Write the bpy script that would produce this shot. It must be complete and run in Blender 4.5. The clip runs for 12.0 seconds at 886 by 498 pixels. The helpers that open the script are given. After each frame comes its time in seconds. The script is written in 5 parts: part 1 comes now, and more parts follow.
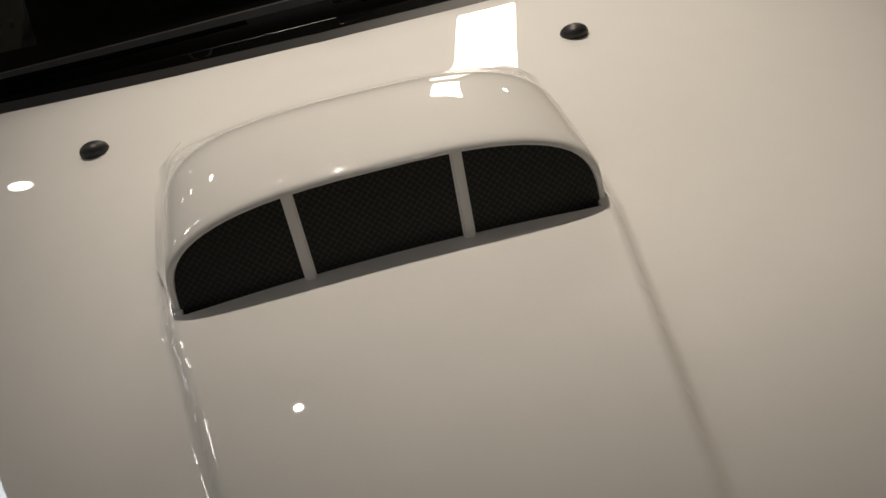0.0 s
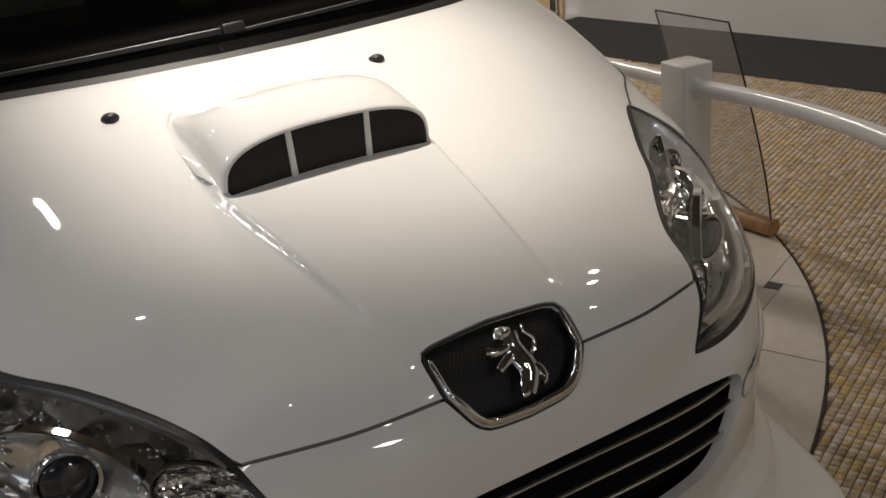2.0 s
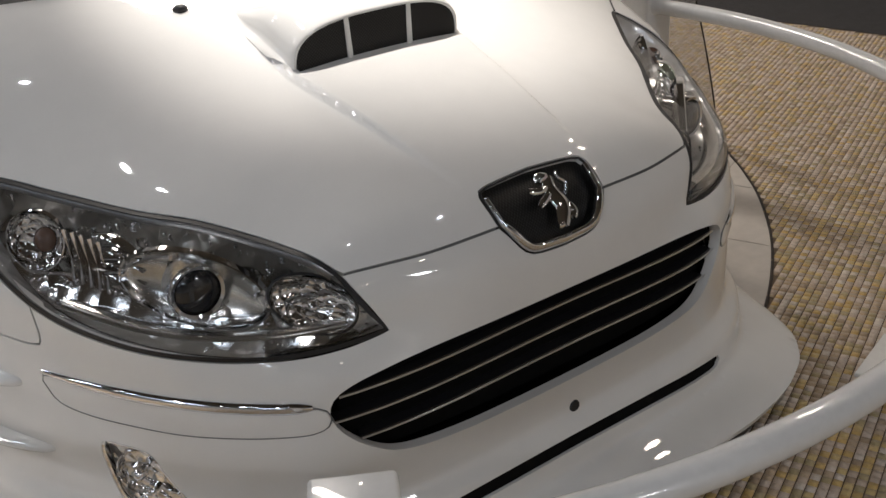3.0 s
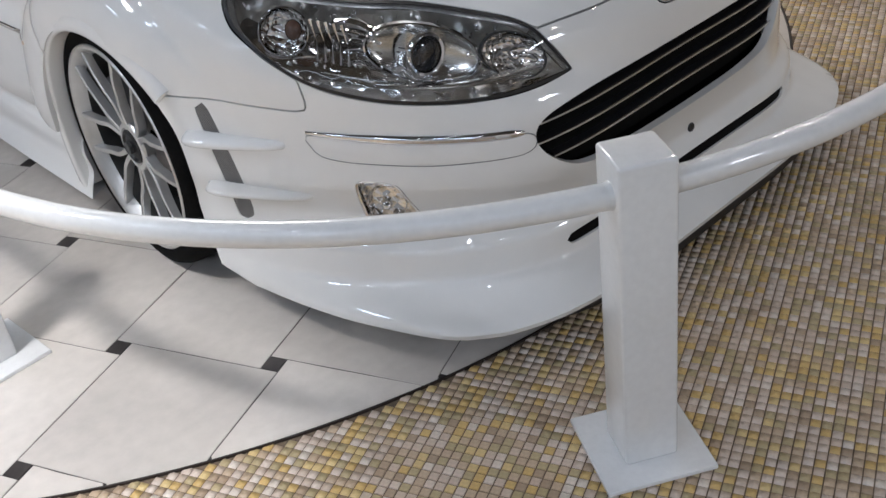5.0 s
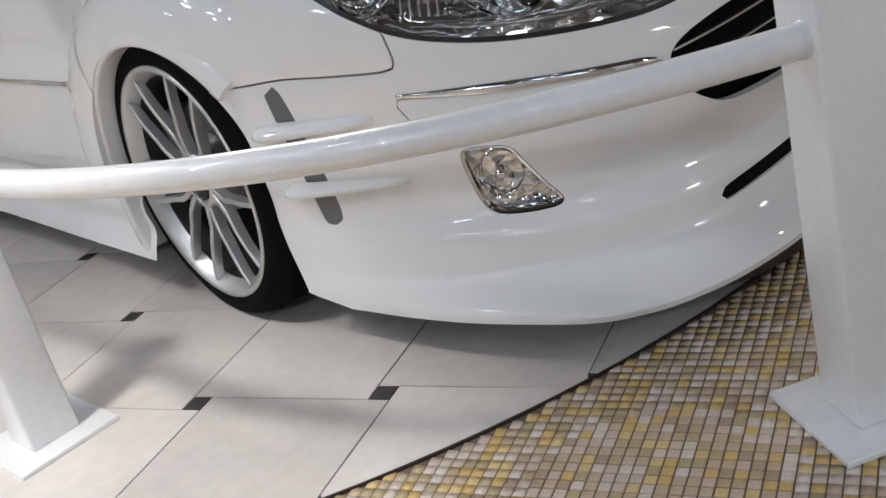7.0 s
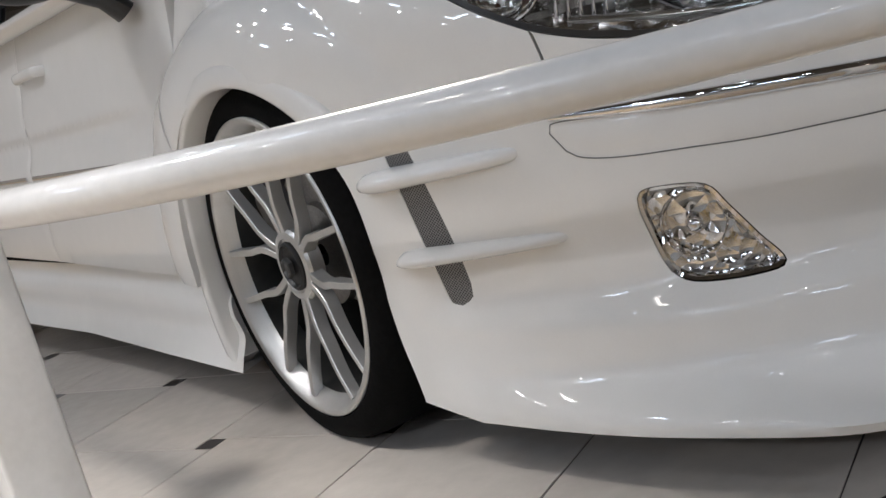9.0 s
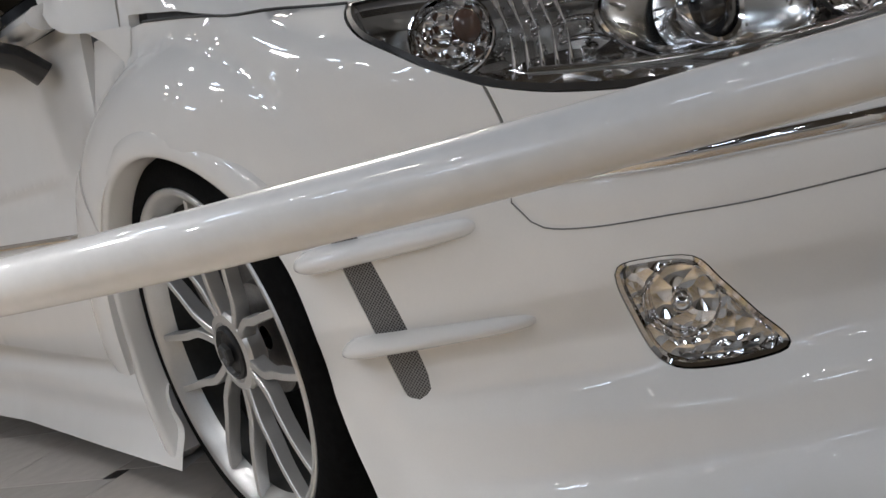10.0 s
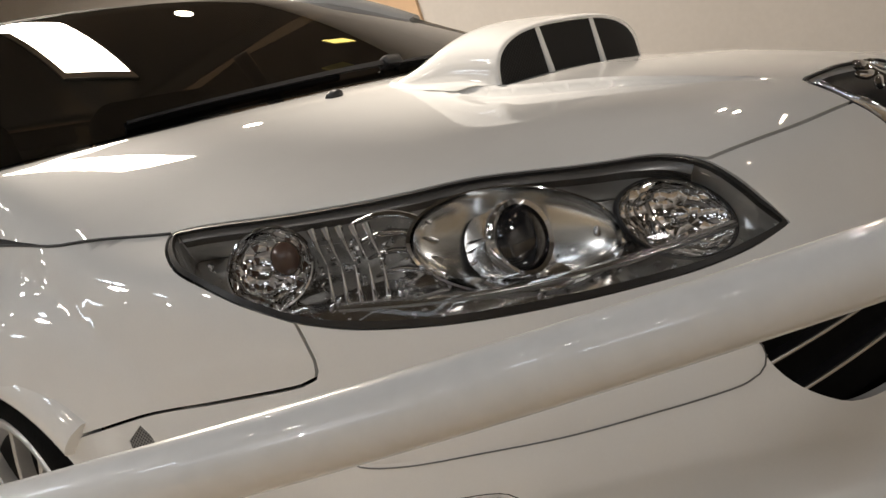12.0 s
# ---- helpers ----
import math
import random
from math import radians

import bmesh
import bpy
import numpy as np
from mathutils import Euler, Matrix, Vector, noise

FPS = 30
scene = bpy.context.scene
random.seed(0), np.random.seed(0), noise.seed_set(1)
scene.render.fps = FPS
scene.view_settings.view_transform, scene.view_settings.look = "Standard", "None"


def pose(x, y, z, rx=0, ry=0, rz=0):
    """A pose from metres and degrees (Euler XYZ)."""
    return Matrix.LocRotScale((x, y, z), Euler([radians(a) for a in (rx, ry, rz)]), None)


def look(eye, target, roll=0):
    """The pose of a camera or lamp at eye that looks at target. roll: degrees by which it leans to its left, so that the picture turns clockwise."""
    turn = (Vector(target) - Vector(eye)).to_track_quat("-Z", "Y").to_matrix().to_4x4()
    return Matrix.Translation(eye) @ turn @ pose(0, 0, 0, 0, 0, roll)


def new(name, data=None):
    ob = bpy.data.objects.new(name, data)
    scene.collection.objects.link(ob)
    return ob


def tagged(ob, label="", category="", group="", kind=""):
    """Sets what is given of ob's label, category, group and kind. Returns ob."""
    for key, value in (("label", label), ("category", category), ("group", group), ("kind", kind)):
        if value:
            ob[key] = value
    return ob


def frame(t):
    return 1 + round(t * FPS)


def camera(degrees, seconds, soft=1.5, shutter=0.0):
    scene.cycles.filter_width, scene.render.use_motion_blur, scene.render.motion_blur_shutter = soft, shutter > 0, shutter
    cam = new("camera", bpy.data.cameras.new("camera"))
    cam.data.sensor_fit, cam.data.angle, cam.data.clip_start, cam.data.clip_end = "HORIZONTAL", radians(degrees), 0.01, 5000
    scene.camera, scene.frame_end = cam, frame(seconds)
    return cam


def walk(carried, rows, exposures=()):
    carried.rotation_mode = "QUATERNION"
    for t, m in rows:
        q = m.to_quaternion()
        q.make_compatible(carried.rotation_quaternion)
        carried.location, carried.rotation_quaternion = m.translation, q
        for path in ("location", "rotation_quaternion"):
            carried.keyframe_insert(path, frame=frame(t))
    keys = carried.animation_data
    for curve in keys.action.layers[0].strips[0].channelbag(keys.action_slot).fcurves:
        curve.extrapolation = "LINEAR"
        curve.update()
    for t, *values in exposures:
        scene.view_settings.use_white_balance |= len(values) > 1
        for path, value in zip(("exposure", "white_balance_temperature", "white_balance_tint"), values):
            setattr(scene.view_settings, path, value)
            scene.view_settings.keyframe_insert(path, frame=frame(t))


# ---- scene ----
cam = camera(44.5, 12.0)
PATH = [
    (0, (-0.0476, -0.3336, 1.1925), (0.0957, 1.0453, 0.6197), -12.45),
    (0.5, (-0.1117, -0.3866, 1.2108), (0.1214, 0.9140, 0.5007), -12.00),
    (1, (-0.2422, -0.6621, 1.2888), (0.1301, 0.6218, 0.6083), -8.92),
    (1.5, (-0.4826, -0.9389, 1.4036), (0.0637, 0.3161, 0.7900), -6.32),
    (2, (-0.7556, -1.0179, 1.4041), (-0.0303, 0.1558, 0.8156), -4.84),
    (2.5, (-0.9658, -1.0966, 1.4135), (-0.1699, 0.0175, 0.8007), -3.79),
    (3, (-1.1441, -1.1896, 1.4028), (-0.3418, -0.1039, 0.7489), -3.15),
    (3.5, (-1.3685, -1.2162, 1.5148), (-0.5770, -0.1905, 0.7587), -2.47),
    (3.7, (-1.4551, -1.2494, 1.4943), (-0.6527, -0.2269, 0.7456), -5.31),
    (5.3, (-1.9857, -1.3347, 1.5018), (-1.1824, -0.3836, 0.6650), -8.88),
    (5.5, (-2.0333, -1.3758, 1.4943), (-1.2387, -0.4111, 0.6648), -10.77),
    (6, (-2.0538, -1.3310, 1.4061), (-1.2537, -0.3354, 0.6195), -13.59),
    (6.5, (-1.9958, -1.1657, 1.2194), (-1.1652, -0.1371, 0.5109), -14.23),
    (6.7, (-1.9732, -1.1079, 1.1212), (-1.1175, -0.0656, 0.4644), -14.14),
    (8.3, (-1.7519, -0.8339, 0.6590), (-0.9281, 0.3626, 0.2852), -17.85),
    (8.5, (-1.7424, -0.7658, 0.6401), (-0.9204, 0.4410, 0.2965), -17.03),
    (9, (-1.7122, -0.6486, 0.6539), (-0.8783, 0.5632, 0.3603), -15.32),
    (9.5, (-1.6726, -0.5666, 0.6239), (-0.8182, 0.6347, 0.3468), -15.25),
    (10, (-1.5670, -0.5110, 0.6509), (-0.6851, 0.6785, 0.4114), -16.75),
    (10.5, (-1.4756, -0.5516, 0.6675), (-0.5825, 0.6448, 0.5225), -18.23),
    (11, (-1.4526, -0.5849, 0.6706), (-0.5247, 0.5907, 0.5865), -19.99),
    (11.5, (-1.4450, -0.5974, 0.6913), (-0.4766, 0.5452, 0.6106), -19.75),
    (12, (-1.4478, -0.5808, 0.6921), (-0.4244, 0.5143, 0.6344), -17.48),
]
EXPOSURE = [(0, -1.72, 6300, 10), (0.5, -1.32, 6350, 10), (1.0, -1.17, 6300, 10), (1.5, -0.95, 6250, 10), (2.0, -0.75, 5950, 10), (2.5, -0.5, 5950, 10), (3.0, -0.36, 5700, 10), (3.7, -0.12, 5450, 10), (5.3, 0.16, 5300, 10), (6.5, 0.15, 5350, 10),
            (8.5, 0.04, 5600, 10), (10.0, -0.18, 5600, 10), (11.0, -0.36, 5950, 10), (12, -0.18, 6200, 10)]
walk(cam, [(t, look(eye, target, roll)) for t, eye, target, roll in PATH], EXPOSURE)

# ---- light ----
world = bpy.data.worlds.new("world")
world.use_nodes = True
world.node_tree.nodes["Background"].inputs[0].default_value = (1.0, 0.93, 0.86, 1)
world.node_tree.nodes["Background"].inputs[1].default_value = 0.006
scene.world = world
CEIL = 3.5
WARM, WHITE, COOL = (1.0, 0.80, 0.58), (1.0, 0.93, 0.85), (0.86, 0.93, 1.0)


def spot(x, y, power, color, size=140, radius=0.06, target=None):
    data = bpy.data.lights.new("spot_lamp", "SPOT")
    data.energy, data.color, data.shadow_soft_size = power, color, radius
    data.spot_size, data.spot_blend = radians(size), 0.5
    ob = new("spot_lamp", data)
    ob.matrix_world = look((x, y, CEIL - 0.06), target or (x, y, 0))
    return ob


def panel_lamp(m, sx, sy, power, color):
    data = bpy.data.lights.new("panel_lamp", "AREA")
    data.shape, data.size, data.size_y, data.energy, data.color = "RECTANGLE", sx, sy, power, color
    ob = new("panel_lamp", data)
    ob.matrix_world = m
    return ob


# some places follow glints on the paint, the rest are unseen fill lamps
SPOTS = [
    (-0.48, 2.0, 3, WHITE), (0.97, -0.33, 3, WHITE), (2.87, 0.6, 38, WARM),
    (3.05, 1.1, 38, WARM), (2.8, -0.65, 12, WARM), (-1.6, -2.6, 8, WHITE), (-3.4, -0.4, 9, WHITE),
    (-2.9, -3.6, 11, WHITE), (0.6, -3.4, 10, WARM), (2.2, 4.2, 40, WARM), (-2.9, 2.6, 140, (1.0, 0.89, 0.76)),
    (-4.6, 1.6, 40, WHITE), (-3.6, 5.4, 40, WHITE), (-0.25, 0.1, 1.5, WHITE), (1.1, -1.8, 2, WHITE), (-1.9, -1.0, 1.5, WHITE),
    (-4.4, -2.4, 4, WHITE), (-5.6, -3.6, 4, COOL), (-6.2, 0.6, 4, WHITE), (-1.0, -5.2, 4, WARM), (-4.2, -5.4, 4, WHITE),
    (-3.2, 0.9, 3, WHITE), (-2.2, -1.7, 2, WHITE), (1.9, -3.0, 4, WARM), (-6.9, -4.8, 4, COOL), (-5.4, 3.6, 5, WHITE),
    (-3.7, 6.8, 5, WHITE), (-2.7, 5.2, 5, WHITE), (-3.2, 5.9, 5, WARM), (-4.2, 6.3, 5, WHITE), (-2.6, 4.2, 5, WHITE), (-1.6, 3.3, 4, WHITE),
]
for sx, sy, power, color in SPOTS:
    spot(sx, sy, power * (2.2 if power < 6 else 1.0), color, radius=0.022 if math.hypot(sx, sy) < 2.4 else 0.26 if power > 100 else 0.06)
# the long lamp whose beam throws the rail's shade on the bumper
spot(-6.75, -2.0, 160, WHITE, 50, 0.05, (-0.8, 0.4, 0.4))
# the down-light over the bonnet
spot(-0.03, 1.0, 710, (1.0, 0.86, 0.70), 31, 0.010, (0.16, 0.84, 0.9)).data.spot_blend = 1.0
# a narrower beam on the floor beside the car
spot(-2.7, 0.5, 540, (1.0, 0.86, 0.70), 48, 0.26, (-2.2, 0.8, 0))
PANELS = [
    (1.08, 4.2, -9, 0.36, 2.1, 150, (1.0, 0.85, 0.68)),
    (-2.3, 2.5, 22, 0.26, 0.26, 5, COOL), (-3.2, 1.5, 22, 0.3, 0.3, 5, COOL), (-4.3, 0.3, 22, 0.3, 0.3, 5, COOL), (-3.3, -2.4, 22, 0.3, 0.3, 5, COOL),
    (-5.9, 5.9, 22, 0.9, 0.6, 22, COOL),
    # the last three are added fill for the nose and the chrome reflections
    (-5.2, -1.0, 22, 0.6, 1.8, 11, COOL), (-7.0, -2.4, 22, 0.6, 1.8, 30, COOL),
    (-4.6, -5.6, 22, 0.6, 1.8, 40, COOL), (0.9, -7.0, 22, 0.6, 1.8, 150, WHITE),
]
for px_, py_, turn, sx, sy, power, color in PANELS:
    panel_lamp(pose(px_, py_, CEIL - 0.06, 0, 0, turn), sx, sy, power, color)

# ---- materials ----
def material(name, color, rough=0.4, metal=0.0, coat=0.0, grain=0.0, scale=40.0, stain=0.0, bump=0.0, bump_scale=None, sheen=0.0):
    """A painted, metal or stone surface: colour varied by fine grain and broad stains, with fine relief."""
    m = bpy.data.materials.new(name)
    m.use_nodes = True
    nt = m.node_tree
    b = nt.nodes["Principled BSDF"]
    b.inputs["Roughness"].default_value, b.inputs["Metallic"].default_value = rough, metal
    b.inputs["Coat Weight"].default_value, b.inputs["Coat Roughness"].default_value = coat, 0.02
    b.inputs["Base Color"].default_value = (*color, 1)
    co = nt.nodes.new("ShaderNodeTexCoord")
    if grain or stain:
        n1, n2 = nt.nodes.new("ShaderNodeTexNoise"), nt.nodes.new("ShaderNodeTexNoise")
        n1.inputs["Scale"].default_value, n2.inputs["Scale"].default_value = scale, scale / 14
        n1.inputs["Detail"].default_value, n2.inputs["Detail"].default_value = 5, 3
        r = nt.nodes.new("ShaderNodeMapRange")
        r.inputs["From Min"].default_value, r.inputs["From Max"].default_value = 0.3, 0.7
        r.inputs["To Min"].default_value, r.inputs["To Max"].default_value = 1 - grain, 1 + grain
        r2 = nt.nodes.new("ShaderNodeMapRange")
        r2.inputs["From Min"].default_value, r2.inputs["From Max"].default_value = 0.3, 0.7
        r2.inputs["To Min"].default_value, r2.inputs["To Max"].default_value = 1 - stain, 1 + stain * 0.4
        mu = nt.nodes.new("ShaderNodeMath")
        mu.operation = "MULTIPLY"
        mix = nt.nodes.new("ShaderNodeMix")
        mix.data_type, mix.blend_type = "RGBA", "MULTIPLY"
        mix.inputs["Factor"].default_value = 1.0
        mix.inputs["A"].default_value = (*color, 1)
        for n in (n1, n2):
            nt.links.new(co.outputs["Object"], n.inputs["Vector"])
        nt.links.new(n1.outputs["Fac"], r.inputs["Value"])
        nt.links.new(n2.outputs["Fac"], r2.inputs["Value"])
        nt.links.new(r.outputs["Result"], mu.inputs[0])
        nt.links.new(r2.outputs["Result"], mu.inputs[1])
        nt.links.new(mu.outputs[0], mix.inputs["B"])
        nt.links.new(mix.outputs["Result"], b.inputs["Base Color"])
    if bump:
        nb, bp = nt.nodes.new("ShaderNodeTexNoise"), nt.nodes.new("ShaderNodeBump")
        nb.inputs["Scale"].default_value = bump_scale or scale * 2
        bp.inputs["Strength"].default_value, bp.inputs["Distance"].default_value = 1.0, bump
        nt.links.new(co.outputs["Object"], nb.inputs["Vector"])
        nt.links.new(nb.outputs["Fac"], bp.inputs["Height"])
        nt.links.new(bp.outputs["Normal"], b.inputs["Normal"])
    return m


def see_through(name, tint, gloss_rough=0.0, ior=1.5):
    """Clear sheet: lets light through with a tint, and mirrors more at a shallow angle."""
    m = bpy.data.materials.new(name)
    m.use_nodes = True
    nt = m.node_tree
    nt.nodes.clear()
    out, mix = nt.nodes.new("ShaderNodeOutputMaterial"), nt.nodes.new("ShaderNodeMixShader")
    tr, gl, lw = nt.nodes.new("ShaderNodeBsdfTransparent"), nt.nodes.new("ShaderNodeBsdfGlossy"), nt.nodes.new("ShaderNodeLayerWeight")
    pw, fr = nt.nodes.new("ShaderNodeMath"), nt.nodes.new("ShaderNodeMath")
    tr.inputs["Color"].default_value = (*tint, 1)
    gl.inputs["Roughness"].default_value = gloss_rough
    f0 = ((ior - 1) / (ior + 1)) ** 2
    pw.operation, pw.inputs[1].default_value = "POWER", 4.5
    fr.operation, fr.inputs[1].default_value, fr.inputs[2].default_value = "MULTIPLY_ADD", 1 - f0, f0
    nt.links.new(lw.outputs["Facing"], pw.inputs[0])
    nt.links.new(pw.outputs[0], fr.inputs[0])
    nt.links.new(fr.outputs[0], mix.inputs[0])
    nt.links.new(tr.outputs[0], mix.inputs[1])
    nt.links.new(gl.outputs[0], mix.inputs[2])
    nt.links.new(mix.outputs[0], out.inputs[0])
    return m


def facets(name, color, rough, scale, depth, metal=1.0):
    """Pressed reflector metal with small facets."""
    m = material(name, color, rough, metal)
    nt = m.node_tree
    co, vo, bp = nt.nodes.new("ShaderNodeTexCoord"), nt.nodes.new("ShaderNodeTexVoronoi"), nt.nodes.new("ShaderNodeBump")
    vo.inputs["Scale"].default_value = scale
    bp.inputs["Distance"].default_value = depth
    nt.links.new(co.outputs["Object"], vo.inputs["Vector"])
    nt.links.new(vo.outputs["Distance"], bp.inputs["Height"])
    nt.links.new(bp.outputs["Normal"], nt.nodes["Principled BSDF"].inputs["Normal"])
    return m


def holes(name, color, hole, pitch, size=0.55, across="X"):
    """Perforated sheet: round holes in a raster across and up, in metres."""
    m = material(name, color, 0.45, 0.3)
    nt = m.node_tree
    co, vo, lt, mix = (nt.nodes.new(k) for k in ("ShaderNodeTexCoord", "ShaderNodeTexVoronoi", "ShaderNodeMath", "ShaderNodeMix"))
    vo.inputs["Scale"].default_value, vo.inputs["Randomness"].default_value = 1 / pitch, 0.12
    lt.operation, lt.inputs[1].default_value = "LESS_THAN", size
    mix.data_type = "RGBA"
    mix.inputs["A"].default_value, mix.inputs["B"].default_value = (*color, 1), (*hole, 1)
    sp, cb, tn = (nt.nodes.new(k) for k in ("ShaderNodeSeparateXYZ", "ShaderNodeCombineXYZ", "ShaderNodeMapping"))
    vo.voronoi_dimensions = "2D"
    tn.inputs["Rotation"].default_value = (0, 0, radians(45))
    nt.links.new(co.outputs["Object"], sp.inputs[0])
    nt.links.new(sp.outputs[across], cb.inputs["X"])
    nt.links.new(sp.outputs["Z"], cb.inputs["Y"])
    nt.links.new(cb.outputs[0], tn.inputs["Vector"])
    nt.links.new(tn.outputs[0], vo.inputs["Vector"])
    nt.links.new(vo.outputs["Distance"], lt.inputs[0])
    nt.links.new(lt.outputs[0], mix.inputs["Factor"])
    nt.links.new(mix.outputs["Result"], nt.nodes["Principled BSDF"].inputs["Base Color"])
    return m


def by_piece(m, ramp, island=False):
    """Colour drawn at random for each piece from a ramp of (place, colour)."""
    nt = m.node_tree
    src = nt.nodes.new("ShaderNodeNewGeometry" if island else "ShaderNodeObjectInfo")
    cr = nt.nodes.new("ShaderNodeValToRGB")
    cr.color_ramp.interpolation = "CONSTANT"
    while len(cr.color_ramp.elements) < len(ramp):
        cr.color_ramp.elements.new(0.5)
    for e, (p, c) in zip(cr.color_ramp.elements, ramp):
        e.position, e.color = p, (*c, 1)
    nt.links.new(src.outputs["Random Per Island" if island else "Random"], cr.inputs["Fac"])
    mix = next((n for n in nt.nodes if n.type == "MIX"), None)
    nt.links.new(cr.outputs["Color"], mix.inputs["A"])
    return m


PAINT = material("white_car_paint", (0.80, 0.79, 0.765), 0.5, 0, 1.0, 0.008, 300, 0.015)
PAINT.node_tree.nodes["Principled BSDF"].inputs["Specular IOR Level"].default_value = 0.15
PAINT.node_tree.nodes["Principled BSDF"].inputs["Coat IOR"].default_value = 1.62
RAILPAINT = material("white_enamel", (0.78, 0.78, 0.77), 0.34, 0, 0.8, 0.03, 60, 0.05, 0.0003, 90)
BLACK = material("black_plastic", (0.012, 0.012, 0.013), 0.45, 0, 0, 0.2, 200, 0.2, 0.0002, 600)
# near-black for the car's hollows, mostly their shade put in as colour
DARK = material("cavity_shade", (0.006, 0.006, 0.006), 0.8, 0, 0, 0.2, 60, 0.2)
RUBBER = material("tyre_rubber", (0.005, 0.005, 0.005), 0.82, 0, 0, 0.25, 90, 0.3, 0.0006, 160)
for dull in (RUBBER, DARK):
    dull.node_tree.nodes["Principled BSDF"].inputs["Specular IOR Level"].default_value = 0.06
ALLOY = material("silver_alloy", (0.58, 0.575, 0.56), 0.36, 0.70, 0.1, 0.03, 400, 0.05)
DISC = material("brake_steel", (0.30, 0.29, 0.28), 0.38, 1.0, 0, 0.15, 200, 0.2)
GREYMETAL = material("dark_caliper", (0.10, 0.10, 0.10), 0.45, 0.4, 0, 0.15, 90, 0.2)
CHROME = material("chrome", (0.78, 0.78, 0.79), 0.06, 1.0, 0, 0.02, 120, 0.05)
SATIN = material("satin_silver", (0.66, 0.66, 0.66), 0.30, 1.0, 0, 0.03, 200, 0.06)
BOWL = facets("lamp_reflector", (0.82, 0.81, 0.80), 0.06, 48, 0.008)
HOUSING = facets("lamp_housing", (0.78, 0.76, 0.73), 0.14, 24, 0.006)
DISH = material("satin_dish", (0.74, 0.73, 0.70), 0.20, 1.0, 0, 0.02, 120, 0.04)
LINER = facets("lamp_liner", (0.84, 0.83, 0.81), 0.24, 30, 0.004, 0.6)
BROW = material("dark_brow", (0.17, 0.163, 0.155), 0.25, 0.6, 0, 0.1, 90, 0.1)
BARRELSHADE = material("barrel_shade", (0.045, 0.045, 0.043), 0.5, 0.4, 0, 0.1, 90, 0.1)
LENS = see_through("lamp_cover", (0.96, 0.96, 0.96), 0.0, 1.5)
SMOKED = see_through("tinted_glass", (0.07, 0.07, 0.068), 0.0, 1.52)
BULB = material("amber_bulb", (0.09, 0.055, 0.042), 0.12, 0.0, 0.6, 0.1, 60, 0.1)
LENSEYE = material("projector_eye", (0.010, 0.011, 0.014), 0.03, 0.0, 1.0)
MESHED = holes("steel_mesh", (0.24, 0.24, 0.24), (0.03, 0.03, 0.03), 0.0034, 0.36, "Y")
DARKMESH = holes("black_mesh", (0.022, 0.021, 0.020), (0.002, 0.002, 0.002), 0.0045, 0.46)
TILEDOT = material("dark_stone_inset", (0.035, 0.03, 0.028), 0.35, 0, 0, 0.2, 50, 0.2)
GROUT = material("dark_grout", (0.17, 0.125, 0.085), 0.8, 0, 0, 0.2, 120, 0.2, 0.0006, 500)
MOSAIC = material("mosaic_glaze", (0.3, 0.25, 0.18), 0.34, 0, 0, 0.10, 260, 0.10, 0.0003, 300)
TONES = [(0.0, (0.52, 0.40, 0.27)), (0.17, (0.58, 0.47, 0.37)), (0.34, (0.64, 0.54, 0.45)), (0.50, (0.45, 0.365, 0.20)),
         (0.63, (0.60, 0.42, 0.155)), (0.74, (0.64, 0.49, 0.22)), (0.83, (0.40, 0.30, 0.20)), (0.91, (0.68, 0.60, 0.51))]
MOSAIC_ONE = by_piece(MOSAIC.copy(), TONES)
MOSAIC_MANY = by_piece(MOSAIC.copy(), TONES, True)
FAR = material("far_mosaic", (0.3, 0.25, 0.18), 0.4, 0, 0, 0.10, 260, 0.10)
cells = FAR.node_tree.nodes.new("ShaderNodeTexVoronoi")
cells.distance, cells.inputs["Scale"].default_value, cells.inputs["Randomness"].default_value = "CHEBYCHEV", 47.0, 0.0
tone = FAR.node_tree.nodes.new("ShaderNodeValToRGB")
tone.color_ramp.interpolation = "CONSTANT"
while len(tone.color_ramp.elements) < len(TONES):
    tone.color_ramp.elements.new(0.5)
for e, (p, c) in zip(tone.color_ramp.elements, TONES):
    e.position, e.color = p, (*c, 1)
FAR.node_tree.links.new(next(n for n in FAR.node_tree.nodes if n.type == "TEX_COORD").outputs["Object"], cells.inputs["Vector"])
FAR.node_tree.links.new(cells.outputs["Color"], tone.inputs["Fac"])
FAR.node_tree.links.new(tone.outputs["Color"], next(n for n in FAR.node_tree.nodes if n.type == "MIX").inputs["A"])
# two greys for panel gaps, whose shade is put in as colour
GAPSHADE = material("shut_line_shade", (0.16, 0.16, 0.158), 0.6, 0, 0, 0.1, 90, 0.1)
SEAMSHADE = material("seam_shade", (0.05, 0.05, 0.05), 0.6, 0, 0, 0.1, 90, 0.1)
TRIM = material("dark_metal_edge", (0.045, 0.035, 0.03), 0.5, 0.6, 0, 0.15, 90, 0.2)
CARPET = material("grey_carpet", (0.038, 0.037, 0.039), 0.95, 0, 0, 0.35, 260, 0.2, 0.002, 400)
WALL = material("white_wall_paint", (0.72, 0.71, 0.70), 0.75, 0, 0, 0.02, 30, 0.04, 0.0003, 200)
WALLDIM = material("grey_wall_paint", (0.58, 0.56, 0.53), 0.8, 0, 0, 0.05, 20, 0.1, 0.0003, 200)
CEILING = material("dark_ceiling_paint", (0.08, 0.075, 0.068), 0.85, 0, 0, 0.08, 10, 0.1)
